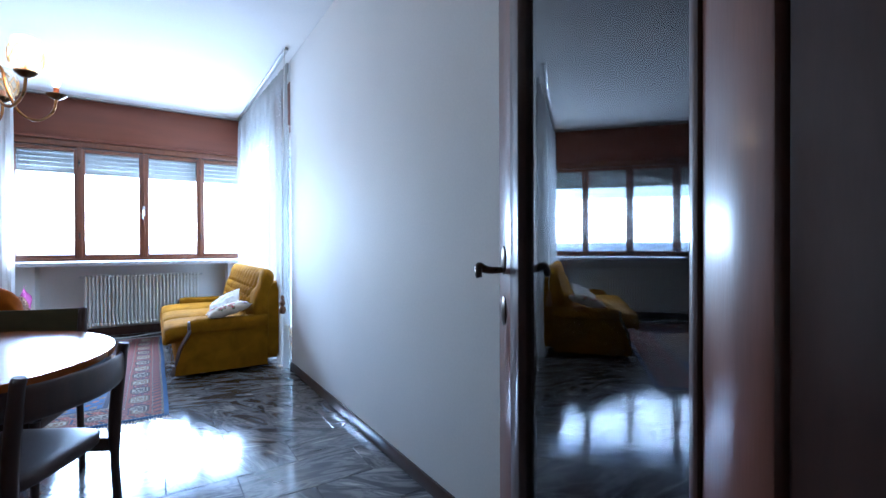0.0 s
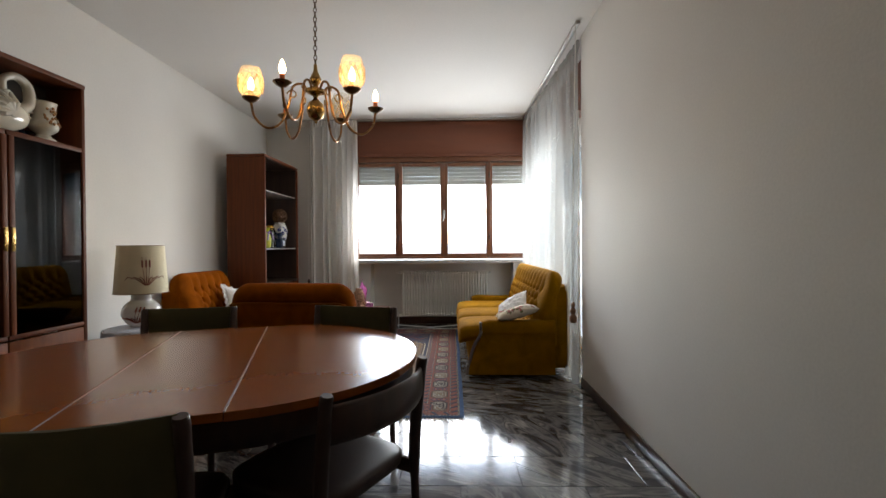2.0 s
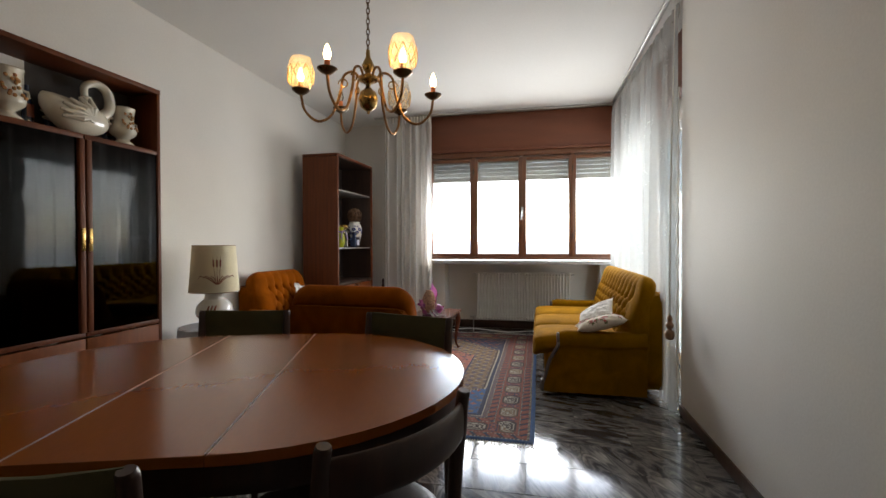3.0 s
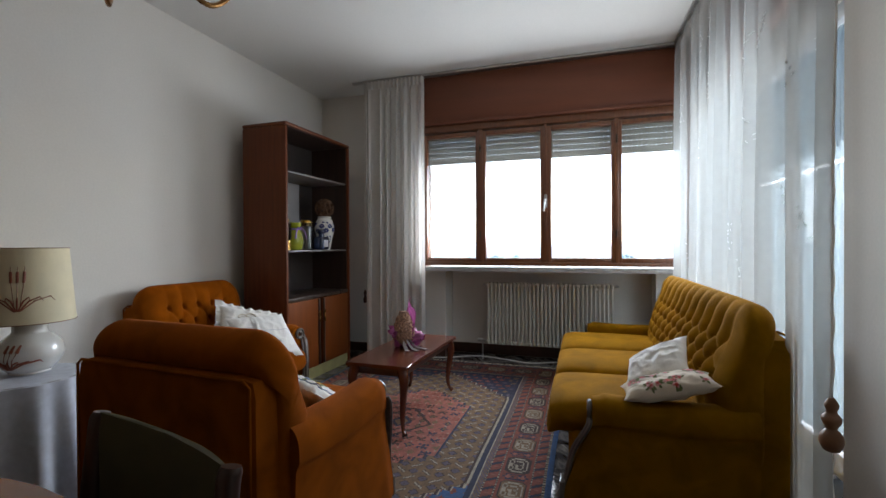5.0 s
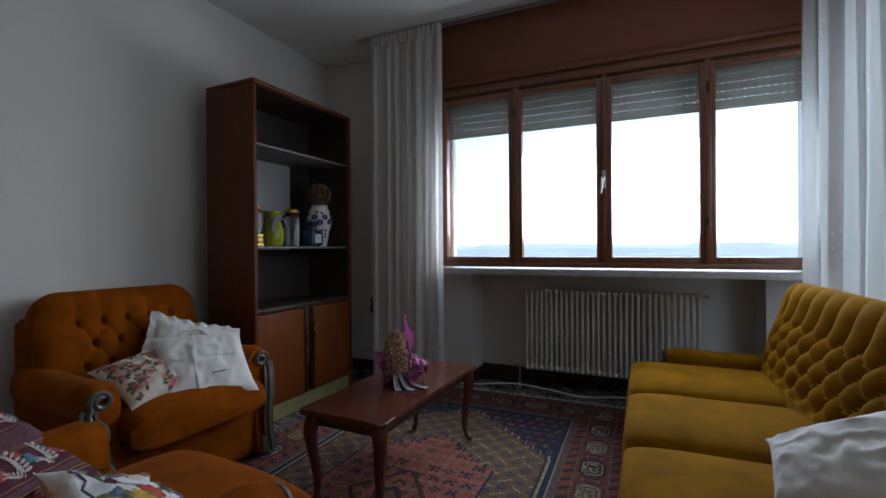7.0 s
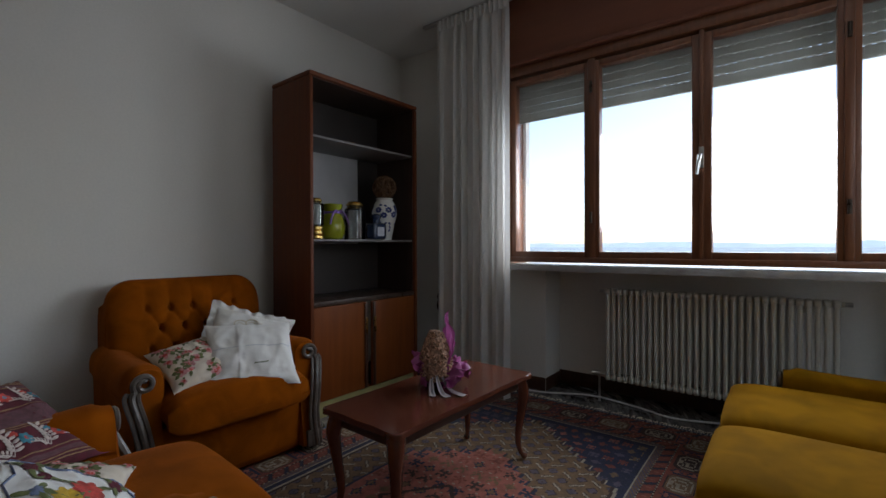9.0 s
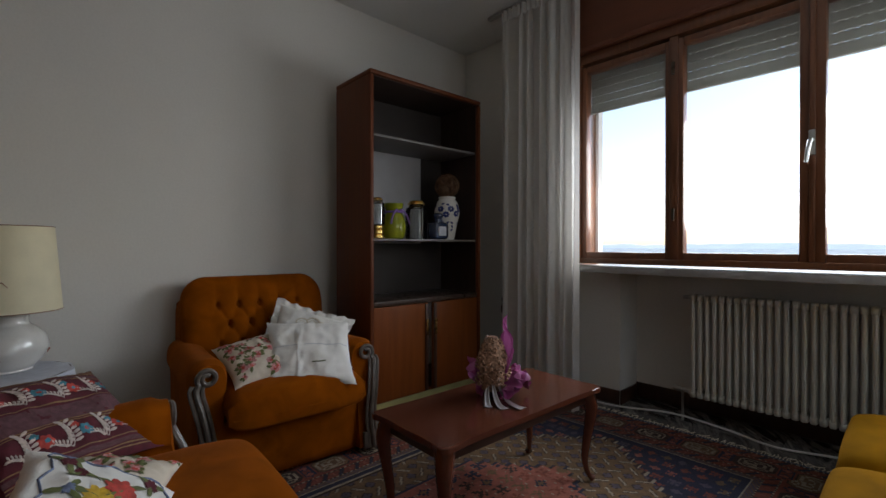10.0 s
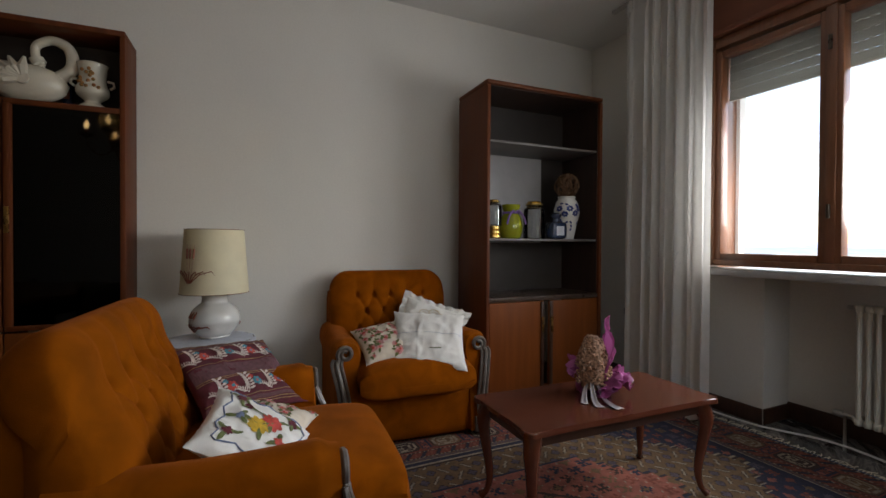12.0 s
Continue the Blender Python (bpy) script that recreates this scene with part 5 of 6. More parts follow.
def reeds(bm, f, s=1.0, seed=1):
    """Painted bulrushes on a surface f(angle, height)."""
    rr = random.Random(seed)
    for k in range(3):
        a = (k - 1) * 0.12
        tube([f(a * 0.3, 0.0), f(a * 0.7, 0.35), f(a, 0.62)], 0.0013 * s, 4, bm)
        tube([f(a, 0.62), f(a * 1.05, 0.72), f(a * 1.1, 0.86)], 0.0055 * s, 6, bm)
        tube([f(a * 1.1, 0.86), f(a * 1.15, 0.97)], 0.001 * s, 4, bm)
    for k in range(7):
        b = (k - 3) * 0.15
        tube([f(b * 0.1, 0.0), f(b * 0.7, 0.22), f(b * 1.35, 0.30 + 0.02 * k % 3 * 0.01), f(b * 1.55, 0.20)], [0.003 * s, 0.0035 * s, 0.003 * s, 0.001 * s], 5, bm)


def table_lamp(x, y, z):
    t = thing("table_lamp", "white ceramic table lamp with painted reeds and a cream shade", "lamp", pose(x, y, z))
    prof = [(0, 0), (0.075, 0), (0.078, 0.01), (0.10, 0.03), (0.126, 0.075), (0.13, 0.10), (0.118, 0.145), (0.085, 0.18), (0.068, 0.195), (0.068, 0.235), (0.074, 0.25), (0.02, 0.256), (0, 0.256)]
    part("base", lathe(spline([(r, h, 0) for r, h in prof], 3) and [(max(0, p.x), p.y) for p in spline([(r, h, 0) for r, h in prof], 3)], 32), WHITECERAMIC, t)
    part("stem", tube([(0, 0, 0.25), (0, 0, 0.45)], 0.007), BRASS, t)
    bm = lathe([(0.176, 0.245), (0.150, 0.598), (0.1485, 0.598), (0.1745, 0.245), (0.176, 0.245)], 40)
    shade = part("shade", bm, SHADE, t, "cream parchment drum shade")
    for r, h in ((0.1765, 0.247), (0.1505, 0.597)):
        part("rim", tube([(r * math.cos(a), r * math.sin(a), h) for a in [2 * math.pi * k / 40 for k in range(40)]], 0.002, 6, close=True), BEAD, shade)
    for turn, seed in ((-44, 1), (150, 2)):
        bm = bmesh.new()

        def f(a, h, turn=turn):
            b = radians(turn) + a * 1.15
            zz = 0.31 + 0.21 * h
            r = 0.176 - 0.026 * (zz - 0.245) / 0.353 + 0.0006
            return Vector((r * math.cos(b), r * math.sin(b), zz))

        reeds(bm, f, 1.0)
        part("painted_reeds", bm, REDGLAZE, shade, "russet painted reeds")
    for turn in (-72, 138):
        bm = bmesh.new()

        def g(a, h, turn=turn):
            b = radians(turn) + a * 1.5 + 0.3 * h
            zz = 0.035 + 0.13 * h
            r = 0.1305 - 0.028 * ((zz - 0.095) / 0.06) ** 2 + 0.0015
            return Vector((r * math.cos(b), r * math.sin(b), zz))

        reeds(bm, g, 1.3)
        part("painted_reeds", bm, REDGLAZE, t, "russet painted reeds")


table_lamp(-1.29, 4.53, 0.583)


# ---- cushions ----
def cushion(label, m, w, h, t, mat, seed, extras=(), crumple=1.0):
    c = thing("cushion", label, "cushion", m)
    part("cover", pillow(w, h, t, seed, crumple=crumple), mat, c)
    for name, bm, q, lab in extras:
        p = part(name, bm, q, c, lab)
        if name in ("leaf_print", "rose_print", "rose_heart", "spray", "blossom", "leaves", "stripe", "woven_band"):
            tagged(p, kind="stuff")
    return c


class Face:
    """The front of a cushion, to sew things on; x to the viewer's right, z up."""

    def __init__(self, w, h, t, seed, crumple=1.0):
        self.w, self.h, self.t, self.seed, self.crumple = w, h, t, seed, crumple

    def at(self, x, z, lift=0.0012):
        a, b = -2 * x / self.w, 2 * z / self.h
        p = swell(self.w, self.h, self.t, self.seed, 1, max(-1, min(1, a)), max(-1, min(1, b)), self.crumple)
        return p + Vector((0, lift, 0))

    def band(self, bm, x0, x1, z0, z1, n=24, lift=0.0012):
        sheet(n, max(2, int(n * abs(z1 - z0) / abs(x1 - x0)) + 1), lambda u, v: self.at(x0 + (x1 - x0) * u, z0 + (z1 - z0) * v, lift), bm)

    def petal(self, bm, x, z, turn, ln, wide):
        """A pointed leaf or petal from x, z outwards."""
        c, s = math.cos(turn), math.sin(turn)
        ring = [(0, 0), (0.3, 0.42), (0.65, 0.5), (0.9, 0.28), (1, 0), (0.9, -0.28), (0.65, -0.5), (0.3, -0.42)]
        vs = [bm.verts.new(self.at(x + c * u * ln - s * v * wide, z + s * u * ln + c * v * wide, 0.0022)) for u, v in ring]
        mid = bm.verts.new(self.at(x + c * 0.55 * ln, z + s * 0.55 * ln, 0.004))
        for k in range(8):
            bm.faces.new((vs[k], vs[(k + 1) % 8], mid))

    def flower(self, bm, x, z, r, petals=6, turn=0.0):
        for k in range(petals):
            self.petal(bm, x, z, turn + 2 * math.pi * k / petals, r, r * 4.6 / petals)

    def line(self, bm, pts, r=0.0012):
        tube([self.at(x, z, 0.001) for x, z in pts], r, 4, bm)

    def spray(self, bm, x, z, turn, ln):
        """A curved stem with paired leaves."""
        pts = []
        for k in range(7):
            q = k / 6
            b = turn + 0.5 * q
            pts.append((x + ln * q * math.cos(b), z + ln * q * math.sin(b)))
        self.line(bm, pts, 0.0016)
        for k in range(1, 7):
            for sd in (-1, 1):
                self.petal(bm, pts[k][0], pts[k][1], turn + 0.5 * k / 6 + sd * 0.9, ln * 0.30, ln * 0.13)


def frill(w, h, t, seed):
    """A gathered edge sewn round a cushion."""
    corners = [(-1, -1), (1, -1), (1, 1), (-1, 1), (-1, -1)]

    def f(u, v):
        i = min(3, int(u * 4))
        q = u * 4 - i
        a = corners[i][0] + (corners[i + 1][0] - corners[i][0]) * q
        b = corners[i][1] + (corners[i + 1][1] - corners[i][1]) * q
        p = swell(w, h, t, seed, 1, a, b)
        out = Vector((a if abs(a) > 0.97 else a * 0.3, 0, b if abs(b) > 0.97 else b * 0.3))
        reach = 0.034 + 0.006 * noise.noise(Vector((u * 60, seed, 0)))
        return p + out * reach * v + Vector((0, v * (0.009 * math.sin(u * 150) + 0.010 * noise.noise(Vector((u * 25, 2, seed)))), 0))

    return sheet(200, 3, f)


def on_seat(base, x, y, z, lean, turn=0, roll=0):
    return base @ pose(x, y, z) @ pose(0, 0, 0, 0, 0, turn) @ pose(0, 0, 0, lean, 0, 0) @ pose(0, 0, 0, 0, roll, 0)


def rose_print(fc, seed, count):
    """Printed roses with leaves, scattered over a cushion's front."""
    rr = random.Random(seed)
    pink, deep, leaf = bmesh.new(), bmesh.new(), bmesh.new()
    for k in range(count):
        x, z = rr.uniform(-0.44, 0.44) * fc.w, rr.uniform(-0.44, 0.44) * fc.h
        r = rr.uniform(0.014, 0.026)
        for q in range(4):
            fc.petal(leaf, x, z, rr.uniform(0, 6.3), r * rr.uniform(1.3, 1.9), r * 0.7)
        for q in range(7):
            fc.petal(pink, x, z, rr.uniform(0, 6.3), r, r * 0.8)
        fc.flower(deep, x, z, r * 0.55, 5, rr.uniform(0, 6))
    return [("leaf_print", leaf, THREADGREEN, "green printed leaves"), ("rose_print", pink, THREADPINK, "pink printed roses"), ("rose_heart", deep, THREADRED, "deep red rose hearts")]


fc = Face(0.34, 0.32, 0.10, 1)
cushion("floral printed cotton cushion on the armchair", on_seat(ARM1, 0.130, 0.195, 0.545, 64, -11, 17), 0.34, 0.32, 0.10, FLORALGROUND, 1, rose_print(fc, 3, 34))
fc = Face(0.40, 0.36, 0.11, 2)
bm = bmesh.new()
for k in (-1, 0, 1):
    fc.line(bm, [(0.01 + k * 0.055 + 0.034 * math.cos(a), 0.09 - 0.02 * abs(k) + 0.028 * math.sin(a)) for a in [math.pi * q / 10 - 0.2 for q in range(13)]], 0.004)
    fc.line(bm, [(0.01 + k * 0.055 + 0.02 * math.cos(a), 0.085 - 0.02 * abs(k) + 0.016 * math.sin(a)) for a in [math.pi * q / 10 for q in range(11)]], 0.002)
cushion("white cotton cushion with lace edge leaning on the armchair", on_seat(ARM1, -0.170, 0.035, 0.572, 38, -16, -22), 0.40, 0.36, 0.11, COTTON, 2, [("frill", frill(0.40, 0.36, 0.11, 2), COTTON, "gathered cotton frill"), ("lace_motif", bm, LACE, "cream crochet motif")])
fc = Face(0.43, 0.40, 0.10, 3)
placket, stitch, slit = bmesh.new(), bmesh.new(), bmesh.new()
fc.band(placket, -0.068, -0.033, -0.185, 0.185, lift=0.004)
fc.band(stitch, -0.19, 0.19, 0.012, 0.017, 40, lift=0.0025)
fc.line(slit, [(0.0, -0.085), (0.03, -0.088), (0.065, -0.083)], 0.003)
cushion("white cotton cushion with drawn-thread bands on the armchair", on_seat(ARM1, -0.100, 0.275, 0.553, 48, -14, -4), 0.43, 0.40, 0.10, COTTON, 3,
        [("placket", placket, COTTON, "folded placket"), ("stitched_band", stitch, STITCH, "drawn-thread band"), ("slit", slit, THREADGREEN, "dark slit in the cover")])

# the wine red cushion: woven stripes, two rows of embroidered sprays
fc = Face(0.42, 0.39, 0.10, 4)
stripes, tan, white, teal, red = [bmesh.new() for k in range(5)]
fc.band(stripes, -0.20, 0.20, -0.035, 0.03)
fc.band(stripes, -0.20, 0.20, 0.135, 0.15)
fc.band(stripes, -0.20, 0.20, -0.16, -0.145)
for z in (-0.048, -0.04, 0.036, 0.128, 0.156, 0.165, 0.175, -0.138, -0.168, -0.178):
    fc.band(tan, -0.20, 0.20, z, z + 0.004, 30, 0.002)
for row in (0.083, -0.092):
    for k in range(4):
        x = -0.145 + 0.095 * k + (0.03 if row < 0 else 0)
        fc.spray(white, x - 0.015, row - 0.032, 1.0, 0.075)
        fc.spray(white, x - 0.015, row - 0.032, 2.1, 0.045)
        fc.flower(teal if k % 2 else red, x + 0.03, row + 0.004, 0.021, 7, k)
        fc.flower(red if k % 2 else teal, x + 0.032, row + 0.005, 0.008, 5, k)
        fc.flower(red if k % 2 else teal, x + 0.012, row + 0.028, 0.011, 6, k)
cushion("wine red embroidered cushion with woven stripes on the armchair", on_seat(ARM2, -0.335, 0.012, 0.594, 58, -46, -10), 0.42, 0.39, 0.10, WINE, 4,
        [("woven_band", stripes, BANDS, "dull purple woven band"), ("stripe", tan, THREADTAN, "tan woven stripes"), ("spray", white, THREADWHITE, "pale embroidered sprays"), ("blossom", teal, THREADTEAL, "teal embroidered flowers"), ("blossom", red, THREADRED, "red embroidered flowers")])
fc = Face(0.26, 0.24, 0.07, 5)
cushion("red floral cushion half hidden on the armchair", on_seat(ARM2, -0.02, 0.13, 0.515, 78, -30, 8), 0.26, 0.24, 0.07, FLORALGROUND, 5, rose_print(fc, 5, 30))

# the white cushion: a wavy blue border round bright embroidered flowers
fc = Face(0.32, 0.32, 0.09, 6)
blue, yellow, red, green, dark = [bmesh.new() for k in range(5)]
edge = []
for k in range(49):
    s = k / 48 * 8
    i, q = int(s) % 8 // 2, (s % 2) / 2
    r = 0.118 + 0.008 * math.sin(2 * math.pi * q * 3)
    c0, c1 = [(-1, -1), (1, -1), (1, 1), (-1, 1), (-1, -1)][i:i + 2]
    edge.append((r * (c0[0] + (c1[0] - c0[0]) * q), r * (c0[1] + (c1[1] - c0[1]) * q)))
fc.line(blue, edge, 0.0026)
for x, z, r, b in ((0.025, -0.015, 0.036, red), (-0.02, 0.02, 0.036, yellow), (-0.01, 0.075, 0.014, blue), (0.06, 0.06, 0.014, dark), (-0.085, 0.09, 0.018, dark), (-0.085, -0.085, 0.018, dark), (0.085, 0.088, 0.018, dark), (0.075, -0.08, 0.018, dark), (-0.05, -0.05, 0.02, red)):
    fc.flower(b, x, z, r, 8, x * 50)
    fc.flower(b, x, z, r * 0.6, 6, x * 50 + 0.4)
    for q in range(3):
        fc.petal(green, x, z, q * 2.1 + x * 40, r + 0.024, 0.014)
cushion("white cotton cushion with bright embroidered flowers on the armchair", on_seat(ARM2, 0.205, 0.09, 0.562, 55, -20, 14), 0.32, 0.32, 0.09, COTTON, 6,
        [("leaves", green, THREADGREEN, "green embroidered leaves"), ("border", blue, THREADBLUE, "wavy blue border"), ("blossom", yellow, THREADYELLOW, "yellow flower"), ("blossom", red, THREADRED, "red flower"), ("blossom", dark, WINE, "dark small flowers")])
cushion("creased white cotton cushion on the sofa", on_seat(SOFA, -0.655, -0.02, 0.585, 50, 22, 52), 0.33, 0.28, 0.10, COTTON, 7, crumple=1.1)
fc = Face(0.22, 0.38, 0.09, 8)
cushion("floral cushion slumped by the sofa arm", on_seat(SOFA, -0.955, -0.02, 0.568, 76, -6, 6), 0.22, 0.38, 0.09, FLORALGROUND, 8, rose_print(fc, 8, 20))


# ---- bouquet on the coffee table ----
def bouquet(x, y, z):
    t = thing("bouquet", "wrapped bouquet of dried tan flowers in purple paper", "bouquet", pose(x, y, z))
    rr = random.Random(11)
    bm = bmesh.new()
    core = lathe([(0, 0.02), (0.05, 0.03), (0.066, 0.08), (0.062, 0.15), (0.045, 0.22), (0.02, 0.255), (0, 0.26)], 16)
    part("flower_core", core, PETAL, t)
    for k in range(260):
        v = rr.random()
        zz = 0.05 + 0.20 * v
        r = 0.067 - 0.045 * max(0, v - 0.35) ** 1.3 / 0.57
        a = rr.uniform(0, 2 * math.pi)
        p = Vector((r * math.cos(a), r * math.sin(a), zz))
        e = Vector((rr.uniform(-1, 1), rr.uniform(-1, 1), rr.uniform(-1, 1))) * 0.011
        o = Vector((math.cos(a), math.sin(a), 0.2)) * 0.010
        tube([p - e, p + o, p + e], [0.0035, 0.005, 0.003], 4, bm)
    part("dried_petals", bm, PETAL, t)
    for k, (a0, hgt, spread, mat) in enumerate(((65, 0.35, 0.10, PURPLE), (15, 0.12, 0.13, MAUVE), (75, 0.15, 0.14, MAUVE), (140, 0.20, 0.07, MAUVE), (215, 0.20, 0.06, MAUVE))):
        bm = bmesh.new()

        def f(u, v, a0=a0, hgt=hgt, spread=spread, k=k):
            a = radians(a0) + (u - 0.5) * (2.3 if k == 0 else 1.5)
            r = 0.055 + spread * v ** 1.4 * (0.75 if k else 0.15) + 0.05 * noise.noise(Vector((u * 4, v * 4, k * 3.0))) + 0.016 * noise.noise(Vector((u * 11, v * 9, k * 5.0)))
            tip = 1 - 0.75 * abs(2 * u - 1) ** 1.3 if k == 0 else 1 - 0.35 * abs(2 * u - 1)
            zz = 0.006 + hgt * tip * v ** (0.8 if k == 0 else 0.7) + 0.04 * noise.noise(Vector((u * 5, v * 5, k + 9.0))) * v - (0.05 * v ** 3 if k else 0)
            return Vector((r * math.cos(a), r * math.sin(a), max(0.004, zz)))

        sheet(30, 22, f, bm)
        part("paper_wrap", bm, mat, t, "purple wrapping paper")
    bm = bmesh.new()
    for k in range(3):
        a0 = -70 + k * 22

        def strip(u, v, a0=a0, k=k):
            a = radians(a0) + 0.25 * u + (v - 0.5) * 0.22
            r = 0.055 + (0.10 + 0.02 * k) * u
            return Vector((r * math.cos(a), r * math.sin(a), max(0.003, 0.055 * (1 - u) ** 1.6 + 0.012 * math.sin(5 * u + k) * (1 - u) + 0.006 * math.sin(9 * v + k))))

        sheet(12, 6, strip, bm)
    part("ribbon", bm, TULLE, t, "grey tulle ribbon")


bouquet(0.02, 6.06, 0.452)


# ---- things on the bookcase ----
def on_shelf(x, y, z):
    return CAB @ pose(x, y, z)


def spaced(profile, n=4):
    return [(max(0.0, p.x), p.y) for p in spline([(r, h, 0) for r, h in profile], n)]


def vase(m):
    t = thing("vase", "white porcelain vase with blue painted flowers on the shelf", "vase", m)
    prof = spaced([(0, 0), (0.045, 0.0), (0.05, 0.01), (0.066, 0.09), (0.083, 0.16), (0.085, 0.20), (0.07, 0.25), (0.056, 0.27), (0.060, 0.285), (0.05, 0.285), (0, 0.27)])
    part("body", lathe(prof, 28), WHITECERAMIC, t)
    bm = bmesh.new()
    rr = random.Random(3)

    def at(a, z):
        r = 0.05
        for (r0, z0), (r1, z1) in zip(prof, prof[1:]):
            if z0 <= z <= z1 and z1 > z0:
                r = r0 + (r1 - r0) * (z - z0) / (z1 - z0)
                break
        return Vector(((r + 0.0015) * math.cos(a), (r + 0.0015) * math.sin(a), z))

    def petal(a, z, turn, ln, wide):
        """One painted petal or leaf lying on the glaze."""
        ring = [(0.12, 0), (0.4, 0.5), (0.75, 0.5), (1, 0), (0.75, -0.5), (0.4, -0.5)]
        c, s = math.cos(turn), math.sin(turn)
        vs = [bm.verts.new(at(a + (c * p * ln - s * q * wide) / 0.075, z + s * p * ln + c * q * wide)) for p, q in ring]
        bm.faces.new(vs)

    for row, z in enumerate((0.075, 0.12, 0.165, 0.21, 0.235)):
        for k in range(7):
            a = 2 * math.pi * (k + 0.5 * (row % 2)) / 7 + rr.uniform(-0.12, 0.12)
            zz = z + rr.uniform(-0.008, 0.008)
            if row in (2, 3) or (row == 1 and k % 2):
                for q in range(7):
                    petal(a, zz, 2 * math.pi * q / 7, 0.023, 0.013)
            else:
                for q in range(2):
                    petal(a, zz, rr.uniform(0, 6.3), 0.030, 0.013)
    tagged(part("painted_decoration", bm, BLUEGLAZE, t, "blue painted flowers"), "blue painted flowers", kind="stuff")
    return t


vase(on_shelf(-0.16, 0.79, 1.147) @ Matrix.Scale(1.13, 4))
t = thing("wicker_ball", "dark brown woven wicker ball resting on the vase", "ball", on_shelf(-0.16, 0.79, 1.147 + 0.322 + 0.086))
bm = bmesh.new()
rr = random.Random(6)
for k in range(34):
    q = Euler((rr.uniform(0, 6), rr.uniform(0, 6), rr.uniform(0, 6))).to_matrix()
    r = rr.uniform(0.082, 0.092)
    tube([q @ Vector((r * math.cos(s), r * math.sin(s), 0.012 * math.sin(3 * s))) for s in [2 * math.pi * i / 22 for i in range(22)]], 0.0032, 5, bm, close=True)
part("weave", bm, WICKER, t)


def jar(m, r, h, label, lid=True):
    t = thing("jar", label, "jar", m)
    prof = spaced([(0, 0.002), (r * 0.95, 0.002), (r, 0.012), (r, h * 0.76), (r * 0.72, h * 0.88), (r * 0.68, h * 0.92)], 3)
    inner = [(q * 0.94, z + 0.003) for q, z in prof[::-1]]
    part("glass", lathe(prof + inner, 24), CLEAR, t, "clear glass jar")
    if lid:
        part("lid", lathe(spaced([(0, h * 0.93), (r * 0.78, h * 0.93), (r * 0.80, h * 0.95), (r * 0.78, h * 0.98), (r * 0.6, h * 0.985), (r * 0.66, h * 1.02), (r * 0.5, h * 1.05), (0, h * 1.055)], 2), 20), GOLD, t, "gold lid")
    return t


jar(on_shelf(-0.17, 0.50, 1.147), 0.078, 0.265, "tall clear glass jar with a gold lid")
jar(on_shelf(-0.10, 0.115, 1.237), 0.055, 0.17, "squat clear glass jar with a gold lid")
t = thing("stack_of_lids", "small stack of gold tins under the jar", "tins", on_shelf(-0.10, 0.115, 1.147))
for k in range(3):
    part("tin", lathe(spaced([(0, 0.03 * k), (0.048 - 0.002 * k, 0.03 * k), (0.052 - 0.002 * k, 0.03 * k + 0.014), (0.046 - 0.002 * k, 0.03 * k + 0.028), (0, 0.03 * k + 0.0295)], 2), 20), GOLD, t)
t = thing("green_vase", "lime green glass jar tied with a violet ribbon", "vase", on_shelf(-0.13, 0.275, 1.147) @ Matrix.Scale(1.18, 4))
part("body", lathe(spaced([(0, 0), (0.05, 0), (0.066, 0.03), (0.07, 0.08), (0.058, 0.13), (0.044, 0.155), (0.052, 0.18), (0.056, 0.20), (0.05, 0.20), (0, 0.15)]), 24), LIME, t)
bm = tube([(0.047 * math.cos(a), 0.047 * math.sin(a), 0.155) for a in [2 * math.pi * k / 20 for k in range(20)]], 0.006, 6, close=True)
for s in (-1, 1):
    tube(spline([(0.045, 0, 0.155), (0.055, s * 0.02, 0.165), (0.062, s * 0.05, 0.13), (0.066, s * 0.065, 0.085)], 5), 0.006, 5, bm)
part("ribbon", bm, RIBBON, t, "violet ribbon")
t = thing("blue_bottle", "dark blue square glass bottle with a stopper", "bottle", on_shelf(-0.10, 0.645, 1.147) @ Matrix.Scale(1.1, 4))
part("body", puff((-0.05, -0.06, 0), (0.05, 0.06, 0.115), 6, 8), BLUEGLASS, t)
part("stopper", lathe(spaced([(0, 0.108), (0.024, 0.108), (0.024, 0.135), (0.033, 0.145), (0.035, 0.165), (0.02, 0.175), (0, 0.178)], 2), 16), BLUEGLASS, t)
part("label", box((0.049, -0.03, 0.025), (0.0515, 0.03, 0.085), 0.001), CLOTH, t, "pale label")
t = thing("dish", "small dark metal dish on the upper shelf", "dish", on_shelf(-0.14, 0.40, 1.81))
part("bowl", lathe(spaced([(0, 0.0), (0.05, 0.0), (0.075, 0.012), (0.078, 0.015), (0.05, 0.006), (0, 0.005)], 2), 24), DARKBRASS, t)


